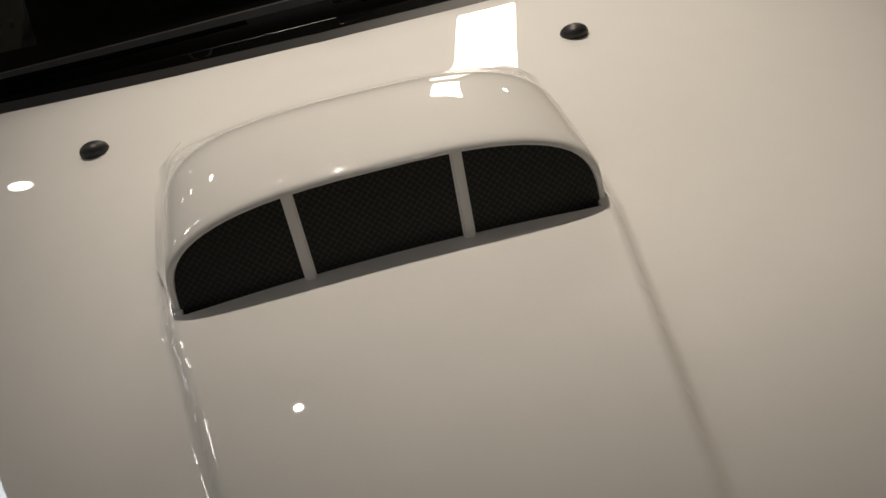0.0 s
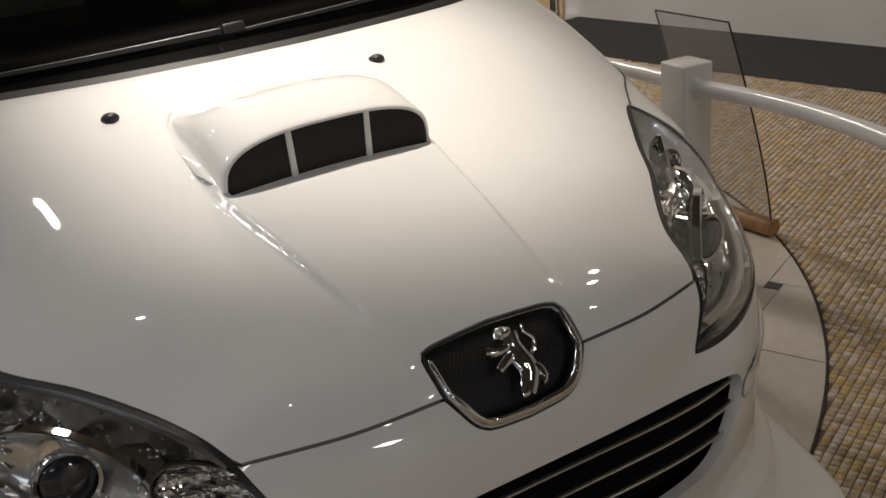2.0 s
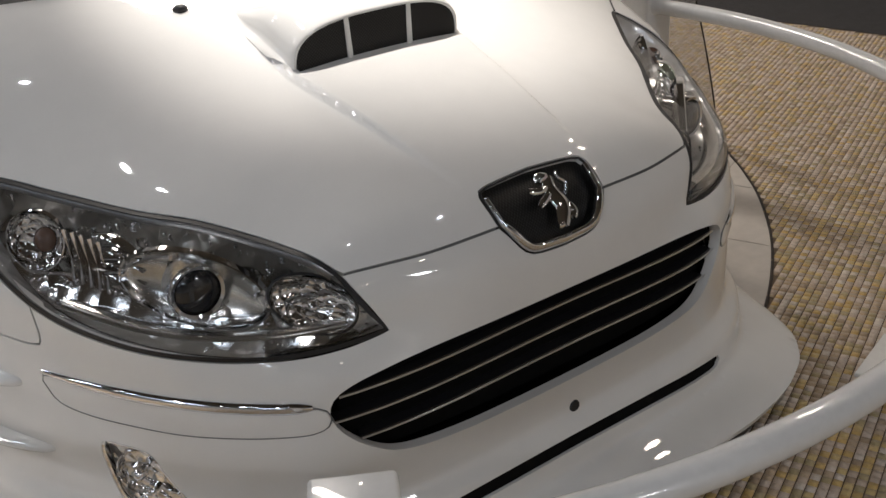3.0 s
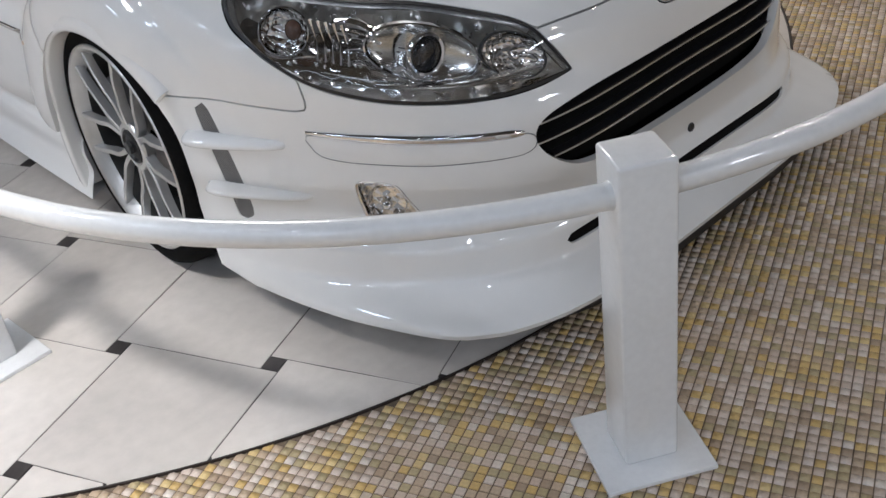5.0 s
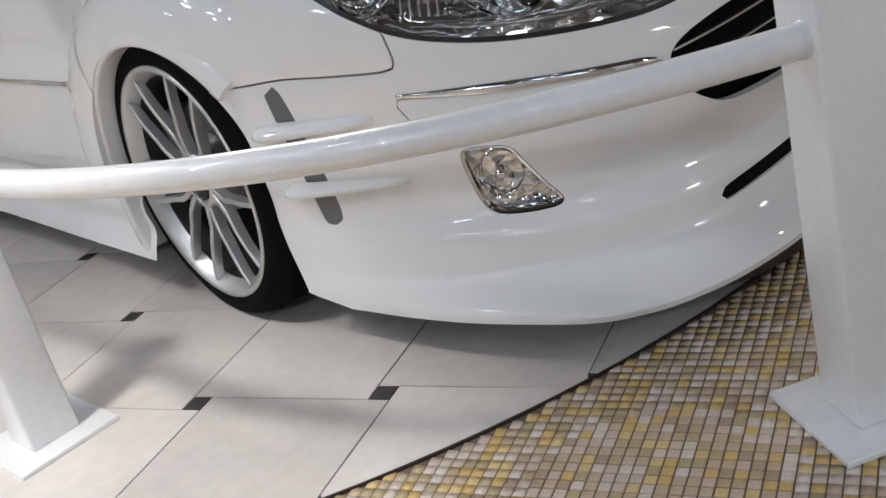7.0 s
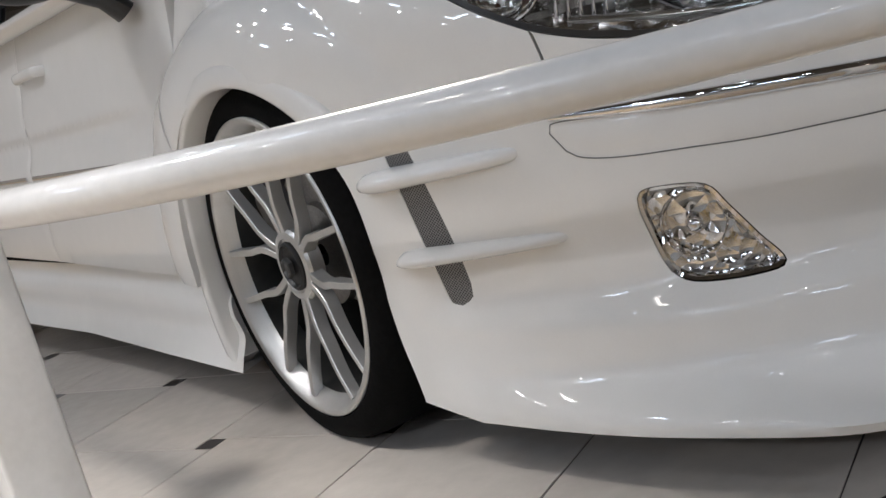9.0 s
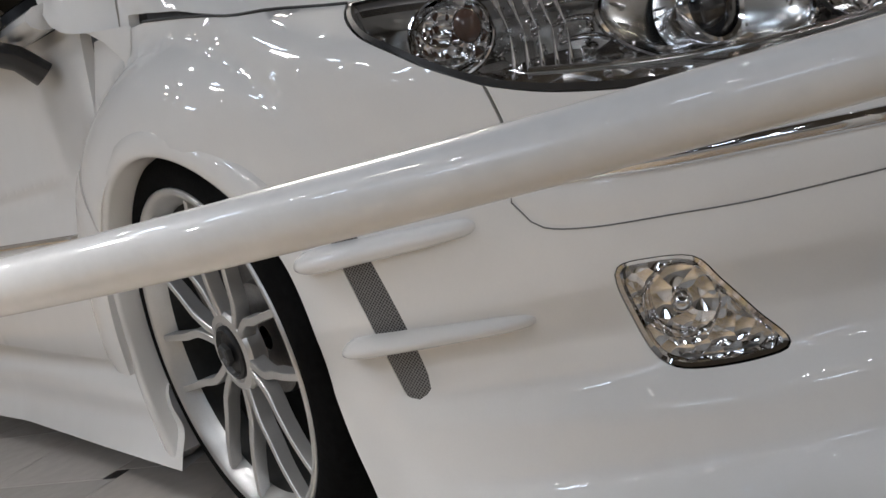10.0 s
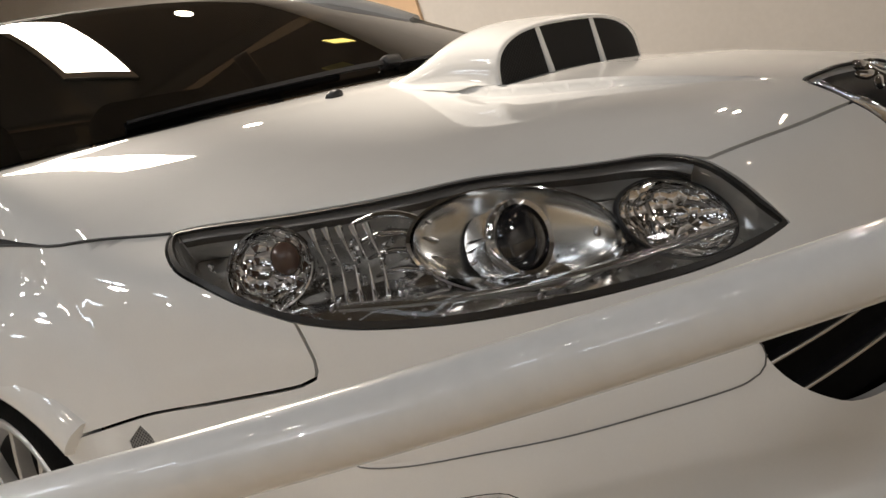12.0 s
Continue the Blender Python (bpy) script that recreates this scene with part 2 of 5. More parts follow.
# cream stands for warm light on the wall, put into the colour
LITWALL = material("warm_lit_wall", (0.72, 0.52, 0.34), 0.6, 0, 0, 0.03, 20, 0.06, 0.0003, 200)
WOOD = material("light_wood", (0.36, 0.20, 0.085), 0.45, 0, 0, 0.25, 30, 0.25, 0.0003, 120)
ACRYLIC = see_through("clear_acrylic", (0.92, 0.92, 0.92), 0.02, 1.49)
haze, blend = ACRYLIC.node_tree.nodes.new("ShaderNodeBsdfDiffuse"), ACRYLIC.node_tree.nodes.new("ShaderNodeMixShader")
haze.inputs["Color"].default_value, blend.inputs[0].default_value = (0.75, 0.75, 0.76, 1), 0.12
ACRYLIC.node_tree.links.new(next(n for n in ACRYLIC.node_tree.nodes if n.type == "MIX_SHADER" and n != blend).outputs[0], blend.inputs[1])
ACRYLIC.node_tree.links.new(haze.outputs[0], blend.inputs[2])
ACRYLIC.node_tree.links.new(blend.outputs[0], next(n for n in ACRYLIC.node_tree.nodes if n.type == "OUTPUT_MATERIAL").inputs[0])
LEATHER = material("dark_dashboard", (0.03, 0.03, 0.032), 0.55, 0, 0, 0.15, 90, 0.2, 0.0008, 300)
YELLOW = material("yellow_card", (0.55, 0.45, 0.10), 0.6, 0, 0, 0.05, 60, 0.1)

# ---- building blocks ----
from mathutils.geometry import delaunay_2d_cdt


def finish(name, me, mat, parent=None, label="", smooth=40):
    me.materials.append(mat)
    if smooth:
        me.polygons.foreach_set("use_smooth", [True] * len(me.polygons))
        me.set_sharp_from_angle(angle=radians(smooth))
    ob = new(name, me)
    if parent:
        ob.parent = parent
    if label:
        tagged(ob, label)
    return ob


def part(name, bm, mat, parent=None, label="", smooth=40):
    me = bpy.data.meshes.new(name)
    bmesh.ops.recalc_face_normals(bm, faces=bm.faces)
    bm.to_mesh(me)
    bm.free()
    return finish(name, me, mat, parent, label, smooth)


def sheet(name, verts, faces, mat, parent=None, label="", smooth=40):
    me = bpy.data.meshes.new(name)
    me.from_pydata([tuple(map(float, v)) for v in verts], [], [tuple(map(int, f)) for f in faces])
    me.update()
    return finish(name, me, mat, parent, label, smooth)


def thing(name, label, category, group="", at=(0, 0, 0), kind=""):
    ob = new(name)
    ob.location = at
    ob.empty_display_size = 0.1
    return tagged(ob, label, category, group, kind)


def block(bm, m, sx, sy, sz, bevel=0.0, seg=2):
    got = bmesh.ops.create_cube(bm, size=1, matrix=m @ Matrix.Diagonal((sx, sy, sz, 1)))
    if bevel:
        edges = list({e for v in got["verts"] for e in v.link_edges})
        bmesh.ops.bevel(bm, geom=edges, offset=bevel, segments=seg, affect="EDGES", profile=0.5)
    return bm


def boxy(m, sx, sy, sz, bevel=0.0, seg=2):
    return block(bmesh.new(), m, sx, sy, sz, bevel, seg)


def lathe(profile, n=64, m=Matrix(), closed=False):
    """Turns a profile of (radius, height) round z."""
    bm = bmesh.new()
    rings = [[bm.verts.new(m @ Vector((r * math.cos(2 * math.pi * k / n), r * math.sin(2 * math.pi * k / n), h))) for k in range(n)] for r, h in profile]
    pairs = list(zip(rings, rings[1:])) + ([(rings[-1], rings[0])] if closed else [])
    for a, b in pairs:
        for k in range(n):
            bm.faces.new((a[k], a[(k + 1) % n], b[(k + 1) % n], b[k]))
    return bm


def sweep(path, section, up=(0, 0, 1), cap=True, scale=None):
    """A section of (side, up) carried along a path of points."""
    bm, rings, path = bmesh.new(), [], [Vector(p) for p in path]
    for i, p in enumerate(path):
        t = (path[min(i + 1, len(path) - 1)] - path[max(i - 1, 0)]).normalized()
        s = t.cross(Vector(up)).normalized()
        u = s.cross(t)
        k = scale[i] if scale else 1
        rings.append([bm.verts.new(p + k * (s * a + u * b)) for a, b in section])
    n = len(section)
    for a, b in zip(rings, rings[1:]):
        for k in range(n):
            bm.faces.new((a[k], a[(k + 1) % n], b[(k + 1) % n], b[k]))
    if cap:
        bm.faces.new(rings[0]), bm.faces.new(list(reversed(rings[-1])))
    return bm


def ring_section(a, b, n=16):
    return [(a * math.cos(2 * math.pi * k / n), b * math.sin(2 * math.pi * k / n)) for k in range(n)]


def ball(m, rx, ry, rz, u=24, v=14):
    bm = bmesh.new()
    bmesh.ops.create_uvsphere(bm, u_segments=u, v_segments=v, radius=1, matrix=m @ Matrix.Diagonal((rx, ry, rz, 1)))
    return bm


# ---- the car's form: one field, below zero inside the body ----
def smooth_table(xs, ys):
    xs, ys = np.array(xs, float), np.array(ys, float)
    sl = np.gradient(ys, xs)

    def read(v):
        v = np.clip(v, xs[0], xs[-1])
        i = np.clip(np.searchsorted(xs, v) - 1, 0, len(xs) - 2)
        h = xs[i + 1] - xs[i]
        t = (v - xs[i]) / h
        return ((2 * t**3 - 3 * t**2 + 1) * ys[i] + (t**3 - 2 * t**2 + t) * h * sl[i] + (3 * t**2 - 2 * t**3) * ys[i + 1] + (t**3 - t**2) * h * sl[i + 1])

    return read


def step(v, a, b):
    t = np.clip((v - a) / (b - a), 0, 1)
    return t * t * (3 - 2 * t)


def sm(a, b, k):
    h = np.clip(0.5 + 0.5 * (a - b) / k, 0, 1)
    return b + (a - b) * h + k * h * (1 - h)


HUB = (1.018, 0.326)
hood_line = smooth_table([-0.3, 0.0, 0.1, 0.3, 0.5, 0.8, 1.0, 1.3, 2.5, 3.7, 4.6], [0.50, 0.668, 0.714, 0.774, 0.824, 0.924, 0.965, 0.992, 1.01, 1.02, 1.0])
nose_line = smooth_table([0.05, 0.20, 0.30, 0.40, 0.50, 0.60, 0.70, 0.80], [0.02, 0.008, 0.0, 0.0, 0.0, 0.011, 0.05, 0.135])
lip_line = smooth_table([0.0, 0.30, 0.442, 0.604, 0.70, 0.765, 0.805, 0.85, 0.875, 0.895, 0.905, 0.915],
                        [-0.110, -0.108, -0.099, -0.057, 0.0, 0.08, 0.181, 0.33, 0.46, 0.62, 0.75, 1.0])
lip_share = smooth_table([0.06, 0.10, 0.115, 0.126, 0.140, 0.154, 0.164, 0.174, 0.200, 0.226, 0.236, 0.246, 0.262, 0.272, 0.282, 0.32],
                         [0.93, 1.0, 1.0, 0.88, 0.64, 0.41, 0.315, 0.285, 0.262, 0.240, 0.215, 0.155, 0.055, 0.015, 0.004, 0.0])


def hood(x, y):
    ax = np.abs(x)
    half = 0.135 + 0.15 * np.clip(y - 0.11, 0, 0.42)
    rise = 0.016 * step(y, 0.06, 0.42) * (1 - step(y, 0.56, 0.74))
    shoulder = 0.26 * np.clip(ax - 0.30, 0, 1) ** 2 * (1 - step(y, 0.20, 0.62))
    dip = 0.014 * np.exp(-(((ax - 0.44) / 0.10) ** 2) - ((y - 0.20) / 0.11) ** 2)
    return hood_line(y) - shoulder - dip - (0.19 - 0.145 * step(y, 0.60, 1.10)) * x * x - 0.14 * np.clip(0.35 - y, 0, 1) * x * x + rise * (1 - step(ax, half - 0.003, half + 0.009))


def front(x, z):
    ax = np.abs(x)
    upper = 1.05 * ax**4 + nose_line(z) * np.clip(1.25 - ax, 0, 1)
    upper = upper + 0.030 * np.exp(-(((ax - 0.42) / 0.17) ** 2)) * step(z, 0.50, 0.57)
    w = lip_share(z)
    return upper * (1 - w) + np.minimum(lip_line(ax), upper + 0.2) * w


def side(y, z):
    d = np.minimum(np.hypot(y - 0.995, z - 0.305), np.hypot(y - 3.74, z - 0.305))
    waist = 0.012 * np.exp(-(((z - 0.56) / 0.03) ** 2))
    crease = 0.008 * step(z, 0.56, 0.63) * (1 - step(z, 0.635, 0.665)) * step(y, 1.35, 1.6) * (1 - step(y, 3.2, 3.4))
    tuck = 0.05 * step(0.34 - z, 0.0, 0.2) * step(y, 1.3, 1.5) * (1 - step(y, 3.2, 3.4))
    lean = 0.10 * np.clip(z - 0.50, 0, 1) ** 1.1 + 0.06 * np.clip(z - 0.62, 0, 1) ** 1.2
    t = np.clip((d - 0.352) / 0.140, 0, 1)
    flare = (0.040 + 0.016 * step(z, 0.50, 0.66)) * (1 - t**3.8) * (0.4 + 0.6 * step(z, 0.10, 0.35))
    return 0.892 - lean + flare - crease + waist * step(y, 1.3, 1.5) * (1 - step(y, 3.2, 3.4)) * 0.6 - tuck


def body(x, y, z):
    f = sm(z - hood(x, y), (front(x, z) - y) * 0.75, 0.05)
    f = sm(f, y - (4.58 - 0.9 * np.abs(x) ** 4 - 0.12 * (z - 0.5) ** 2), 0.08)
    return sm(f, np.abs(x) - side(y, z), 0.05)


def cabin(x, y, z):
    ax = np.abs(x)
    z = z + 0.030 * (1 - step(z, 0.95, 1.40))
    f = sm(z - (1.435 - 0.10 * x * x - 0.045 * (y - 2.35) ** 2), (0.95 + 0.30 * x * x + (z - 0.985) * (1.90 + 0.20 * np.clip(z - 0.985, 0, 1)) - y) * 0.5, 0.05)
    f = sm(f, (y - (4.05 - (z - 1.0) * 1.5 - 0.2 * x * x)) * 0.55, 0.05)
    return sm(f, ax - (0.875 - (z - 0.9) * 0.42 - 0.03 * np.clip(1.6 - y, 0, 1)), 0.04)


def along(p0, dirs, field, off, far):
    """The last place along each ray at which the field is below -off."""
    s = np.linspace(0, far, 90)
    pts = p0[:, None, :] + dirs[:, None, :] * s[None, :, None]
    inside = field(pts[..., 0], pts[..., 1], pts[..., 2]) + off < 0
    last = np.where(inside.any(1), len(s) - 1 - np.argmax(inside[:, ::-1], 1), 0)
    a, b = s[last], s[np.minimum(last + 1, len(s) - 1)]
    for _ in range(18):
        m = (a + b) / 2
        q = p0 + dirs * m[:, None]
        ok = field(q[:, 0], q[:, 1], q[:, 2]) + off < 0
        a, b = np.where(ok, m, a), np.where(ok, b, m)
    return p0 + dirs * a[:, None]


def normals(p, field):
    e, g = 1e-3, []
    for i in range(3):
        d = np.zeros(3)
        d[i] = e
        a, b = p + d, p - d
        g.append(field(a[:, 0], a[:, 1], a[:, 2]) - field(b[:, 0], b[:, 1], b[:, 2]))
    g = np.stack(g, -1)
    return g / np.linalg.norm(g, axis=1, keepdims=True)


class Flat:
    """Looks at the body along one direction."""

    def __init__(self, way, centre, far=1.6):
        w = Vector(way).normalized()
        a = w.cross(Vector((0, 0, 1)) if abs(w.z) < 0.9 else Vector((0, 1, 0))).normalized()
        self.w, self.a, self.b = np.array(w), np.array(a), np.array(a.cross(w))
        self.c, self.far = np.array(centre, float), far

    def flat(self, p):
        p = np.asarray(p, float) - self.c
        return np.stack([p @ self.a, p @ self.b], -1)

    def lift(self, uv, field, off):
        p0 = self.c + uv[:, :1] * self.a + uv[:, 1:] * self.b
        return along(p0, np.repeat(self.w[None], len(uv), 0), field, off, self.far)


class Round:
    """Looks at the body outwards from an upright axis at y."""

    def __init__(self, y, mean=0.85):
        self.y, self.mean = y, mean

    def flat(self, p):
        p = np.asarray(p, float)
        return np.stack([np.arctan2(p[:, 0], self.y - p[:, 1]) * self.mean, p[:, 2]], -1)

    def lift(self, uv, field, off):
        th = uv[:, 0] / self.mean
        p0 = np.stack([0 * th, self.y + 0 * th, uv[:, 1]], -1)
        d = np.stack([np.sin(th), -np.cos(th), 0 * th], -1)
        return along(p0, d, field, off, 1.7)


def dense(points, gap=0.012, closed=True, curve=True):
    """A smooth line through the points, with steps of about gap."""
    p = np.array(points, float)
    n, out = len(p), []
    for i in range(n if closed else n - 1):
        p1, p2 = p[i], p[(i + 1) % n]
        p0 = p[(i - 1) % n] if closed or i else p1
        p3 = p[(i + 2) % n] if closed or i + 2 < n else p2
        k = max(1, int(round(np.linalg.norm(p2 - p1) / gap)))
        for j in range(k):
            t = j / k
            lin = p1 + (p2 - p1) * t
            cub = 0.5 * (2 * p1 + (p2 - p0) * t + (2 * p0 - 5 * p1 + 4 * p2 - p3) * t * t + (3 * p1 - p0 - 3 * p2 + p3) * t**3)
            out.append(cub if curve else lin)
    if not closed:
        out.append(p[-1])
    return np.array(out)


def shrink(uv, d):
    """Moves a closed flat line inwards by d."""
    a, b = np.roll(uv, 1, 0), np.roll(uv, -1, 0)
    t = b - a
    t /= np.linalg.norm(t, axis=1, keepdims=True) + 1e-12
    area = 0.5 * np.sum(uv[:, 0] * b[:, 1] - b[:, 0] * uv[:, 1])
    n = np.stack([-t[:, 1], t[:, 0]], -1) * (1 if area > 0 else -1)
    return uv + n * d


def mirror(points):
    return [(-x, y, z) for x, y, z in reversed(points)]


def panel(name, view, outline, mat, parent=None, label="", cut=(), field=body, off=0.0, grid=0.022, flange=0.014, gap=0.0018, lip=0.0012, extra=None, smooth=50):
    """A skin panel on the field, bounded by an outline in space, with holes cut, and edges folded inwards."""
    loops = [shrink(view.flat(outline), gap)] + [shrink(view.flat(h), -gap) for h in cut]
    pts, edges = [], []
    for loop in loops:
        k = len(pts)
        pts += list(loop)
        edges += [(k + i, k + (i + 1) % len(loop)) for i in range(len(loop))]
    rim = len(pts)
    lo, hi = loops[0].min(0), loops[0].max(0)
    gx, gy = np.meshgrid(np.arange(lo[0], hi[0], grid), np.arange(lo[1], hi[1], grid))
    gx = gx + (np.arange(gx.shape[0])[:, None] % 2) * grid / 2
    g = np.stack([gx.ravel(), gy.ravel()], -1)
    if extra is not None:
        g = np.concatenate([g, view.flat(extra)])
    near = np.ones(len(g), bool)
    for loop in loops:
        for q in loop:
            near &= np.hypot(g[:, 0] - q[0], g[:, 1] - q[1]) > grid * 0.42
    pts += list(g[near])
    v2, _, faces, origin, _, _ = delaunay_2d_cdt([Vector(p) for p in pts], edges, [], 0, 1e-6)
    mid = np.array([sum((v2[i] for i in f), Vector((0, 0))) / len(f) for f in faces])
    keep = np.zeros(len(faces), bool)
    for loop in loops:
        a, b = loop, np.roll(loop, -1, 0)
        cross = np.zeros(len(faces), bool)
        for p, q in zip(a, b):
            if p[1] != q[1]:
                cross ^= ((p[1] > mid[:, 1]) != (q[1] > mid[:, 1])) & (mid[:, 0] < (q[0] - p[0]) * (mid[:, 1] - p[1]) / (q[1] - p[1]) + p[0])
        keep ^= cross
    faces = [f for f, k in zip(faces, keep) if k]
    used = sorted({i for f in faces for i in f})
    index = {i: k for k, i in enumerate(used)}
    uv = np.array([v2[i] for i in used])
    on_rim = np.array([any(o < rim for o in origin[i]) for i in used])
    p = view.lift(uv, field, off)
    nm = normals(p, field)
    faces = [tuple(index[i] for i in f) for f in faces]
    a, b, c = (p[faces[0][k]] for k in range(3))
    if np.cross(b - a, c - a) @ nm[faces[0][0]] < 0:
        faces = [tuple(reversed(f)) for f in faces]
    seen = {}
    for f in faces:
        for i, j in zip(f, f[1:] + f[:1]):
            seen[(i, j)] = True
    open_edges = [e for e in seen if (e[1], e[0]) not in seen]
    bound = sorted({i for e in open_edges for i in e})
    verts = [q - nm[k] * lip * on_rim[k] for k, q in enumerate(p)]
    if flange:
        first = len(verts)
        at = {i: first + k for k, i in enumerate(bound)}
        verts += [p[i] - nm[i] * flange for i in bound]
        faces += [(j, i, at[i], at[j]) for i, j in open_edges]
    return sheet(name, verts, faces, mat, parent, label, smooth)


def on_body(points, off=0.0, axis_y=1.0, field=body):
    """Points moved on to the body, outwards from the upright axis."""
    view = Round(axis_y)
    return view.lift(view.flat(points), field, -off)

# ---- the car: nose towards -y, its middle on x = 0 ----
car = thing("car", "glossy white saloon car with flared arches and a bonnet scoop", "car")
TOP = Flat((0, 0, 1), (0, 0, 0.3), 1.3)
NOSE = Round(1.0)

LAMP_TOP = [(-0.755, 0.628, 0.766), (-0.738, 0.614, 0.774), (-0.713, 0.576, 0.776), (-0.685, 0.530, 0.773), (-0.643, 0.468, 0.764), (-0.580, 0.383, 0.736),
            (-0.513, 0.308, 0.710), (-0.453, 0.230, 0.680), (-0.414, 0.166, 0.655), (-0.389, 0.120, 0.638)]
LAMP_NOSE = [(-0.386, 0.062, 0.630), (-0.366, 0.054, 0.594), (-0.346, 0.048, 0.556)]
LAMP_LOW = [(-0.414, 0.050, 0.553), (-0.484, 0.072, 0.551), (-0.547, 0.105, 0.553), (-0.602, 0.148, 0.557), (-0.664, 0.212, 0.566),
            (-0.706, 0.270, 0.577), (-0.747, 0.337, 0.595), (-0.776, 0.397, 0.619)]
LAMP_BACK = [(-0.801, 0.452, 0.655), (-0.812, 0.495, 0.688), (-0.808, 0.550, 0.722), (-0.784, 0.600, 0.752)]
SEAM = [(-0.388, 0.096, 0.648), (-0.252, 0.055, 0.656), (-0.119, 0.043, 0.660)]
BADGE_TOP = [(-0.121, 0.080, 0.692), (-0.117, 0.092, 0.702), (-0.100, 0.101, 0.708), (0.0, 0.106, 0.713)]
BADGE_LOW = [(-0.092, 0.022, 0.624), (-0.075, 0.017, 0.610), (-0.054, 0.015, 0.604), (0.0, 0.013, 0.601)]
FENDER_SEAM = [(-0.777, 0.388, 0.589), (-0.777, 0.386, 0.562), (-0.787, 0.406, 0.551), (-0.832, 0.507, 0.556), (-0.867, 0.596, 0.562), (-0.896, 0.682, 0.558), (-0.922, 0.772, 0.553)]
BUMPER_BACK = [(-0.917, 0.745, 0.52), (-0.907, 0.717, 0.458), (-0.904, 0.706, 0.363), (-0.905, 0.704, 0.232), (-0.912, 0.682, 0.120)]
def at_height(y, z):
    """The place on the car's flank at this y and z."""
    lo, hi = 0.5, 1.0
    for _ in range(40):
        mid = (lo + hi) / 2
        if body(np.array(mid), np.array(y), np.array(z)) < 0:
            lo = mid
        else:
            hi = mid
    return (-lo, y, z)


BONNET_SIDE = [at_height(0.69, 0.777), at_height(0.75, 0.790), at_height(0.81, 0.804), at_height(0.88, 0.818), at_height(1.0, 0.838)]


def settle(points):
    """Points moved square on to the body's skin."""
    p = np.array(points, float)
    for _ in range(12):
        nm = normals(p, body)
        d = 0.004
        q, r = p + nm * d, p - nm * d
        slope = (body(q[:, 0], q[:, 1], q[:, 2]) - body(r[:, 0], r[:, 1], r[:, 2])) / (2 * d)
        p = p - nm * (body(p[:, 0], p[:, 1], p[:, 2]) / slope)[:, None]
    return [tuple(q) for q in p]


def run(points, gap):
    """An open smooth line on the body's skin."""
    return settle(dense(points, gap, False))


def straight(points, gap=0.012):
    return dense(points, gap, False, False)


def both(half):
    """An outline from its left half, which runs from the middle to the middle."""
    half = [tuple(p) for p in half]
    return np.array(half + [p for p in mirror(half) if abs(p[0]) > 1e-3])


def line(*runs):
    return [tuple(p) for run in runs for p in run]


LAMP_TOP, LAMP_NOSE, LAMP_LOW, LAMP_BACK, SEAM, BADGE_TOP, BADGE_LOW = (settle(k) for k in (LAMP_TOP, LAMP_NOSE, LAMP_LOW, LAMP_BACK, SEAM, BADGE_TOP, BADGE_LOW))
lamp_outline = np.array(settle(dense(LAMP_TOP + LAMP_NOSE + LAMP_LOW + LAMP_BACK, 0.014)))
badge_outline = both(line(reversed(run(BADGE_TOP, 0.01)), run([SEAM[-1]] + BADGE_LOW, 0.01)))

# bonnet: from the screen's foot along the wing seams, the lamps and the front seam round the badge
screen_foot = [(0.0, 0.948, 0.99), (-0.2, 0.960, 0.99), (-0.43, 1.000, 0.985), (-0.62, 1.048, 0.98), (-0.77, 1.115, 0.97), (-0.840, 1.110, 0.92), (-0.868, 1.085, 0.89), at_height(1.05, 0.846)]
half = line(dense(screen_foot, 0.02, False), dense([*BONNET_SIDE[::-1], LAMP_TOP[0]], 0.02, False)[1:],
            run(LAMP_TOP, 0.014)[1:], run(SEAM, 0.02), run([SEAM[-1]] + BADGE_TOP, 0.01)[1:])
bonnet_outline = both(half)
scoop_hole = [(x, y, 0.9) for x, y in ((-0.184, 0.523), (0.184, 0.523), (0.162, 0.715), (-0.162, 0.715))]
rows = [(s * (0.135 + 0.15 * (y - 0.11) + d), y, 0.8) for y in np.arange(0.13, 0.60, 0.014) for d in (-0.008, -0.003, 0.002, 0.007, 0.012) for s in (-1, 1)]
bonnet = panel("bonnet", TOP, bonnet_outline, PAINT, car, "glossy white bonnet with a raised middle", cut=[straight(scoop_hole + scoop_hole[:1], 0.02)[:-1]], grid=0.022, flange=0.018, extra=rows)

# bumper
half = line(reversed(run([SEAM[-1]] + BADGE_LOW, 0.01)), reversed(run(SEAM, 0.02)[:-1]), run([LAMP_TOP[-1]] + LAMP_NOSE, 0.012)[1:],
            run([LAMP_NOSE[-1]] + LAMP_LOW, 0.014)[1:], dense([LAMP_LOW[-1]] + FENDER_SEAM, 0.012, False)[1:], dense([FENDER_SEAM[-1]] + BUMPER_BACK, 0.014, False)[1:],
            [(-0.905 * math.sin(a), 1.0 - 1.2 * math.cos(a), 0.098) for a in np.linspace(1.22, 0, 60)])
bumper_outline = both(half)
GRILLE = [(0.0, 0.0, 0.520), (-0.25, 0.0, 0.518), (-0.38, 0.02, 0.505), (-0.445, 0.04, 0.482), (-0.462, 0.045, 0.450), (-0.445, 0.042, 0.412), (-0.405, 0.03, 0.375),
          (-0.35, 0.02, 0.350), (-0.25, 0.0, 0.342), (-0.12, 0.0, 0.339), (0.0, 0.0, 0.338)]
grille_outline = both(dense(GRILLE, 0.014, False))
SLOT = [(0.0, 0, 0.231), (-0.2, 0, 0.228), (-0.36, 0, 0.217), (-0.424, 0, 0.208), (-0.434, 0, 0.197), (-0.422, 0, 0.186), (-0.35, 0, 0.190), (-0.2, 0, 0.200), (0.0, 0, 0.203)]
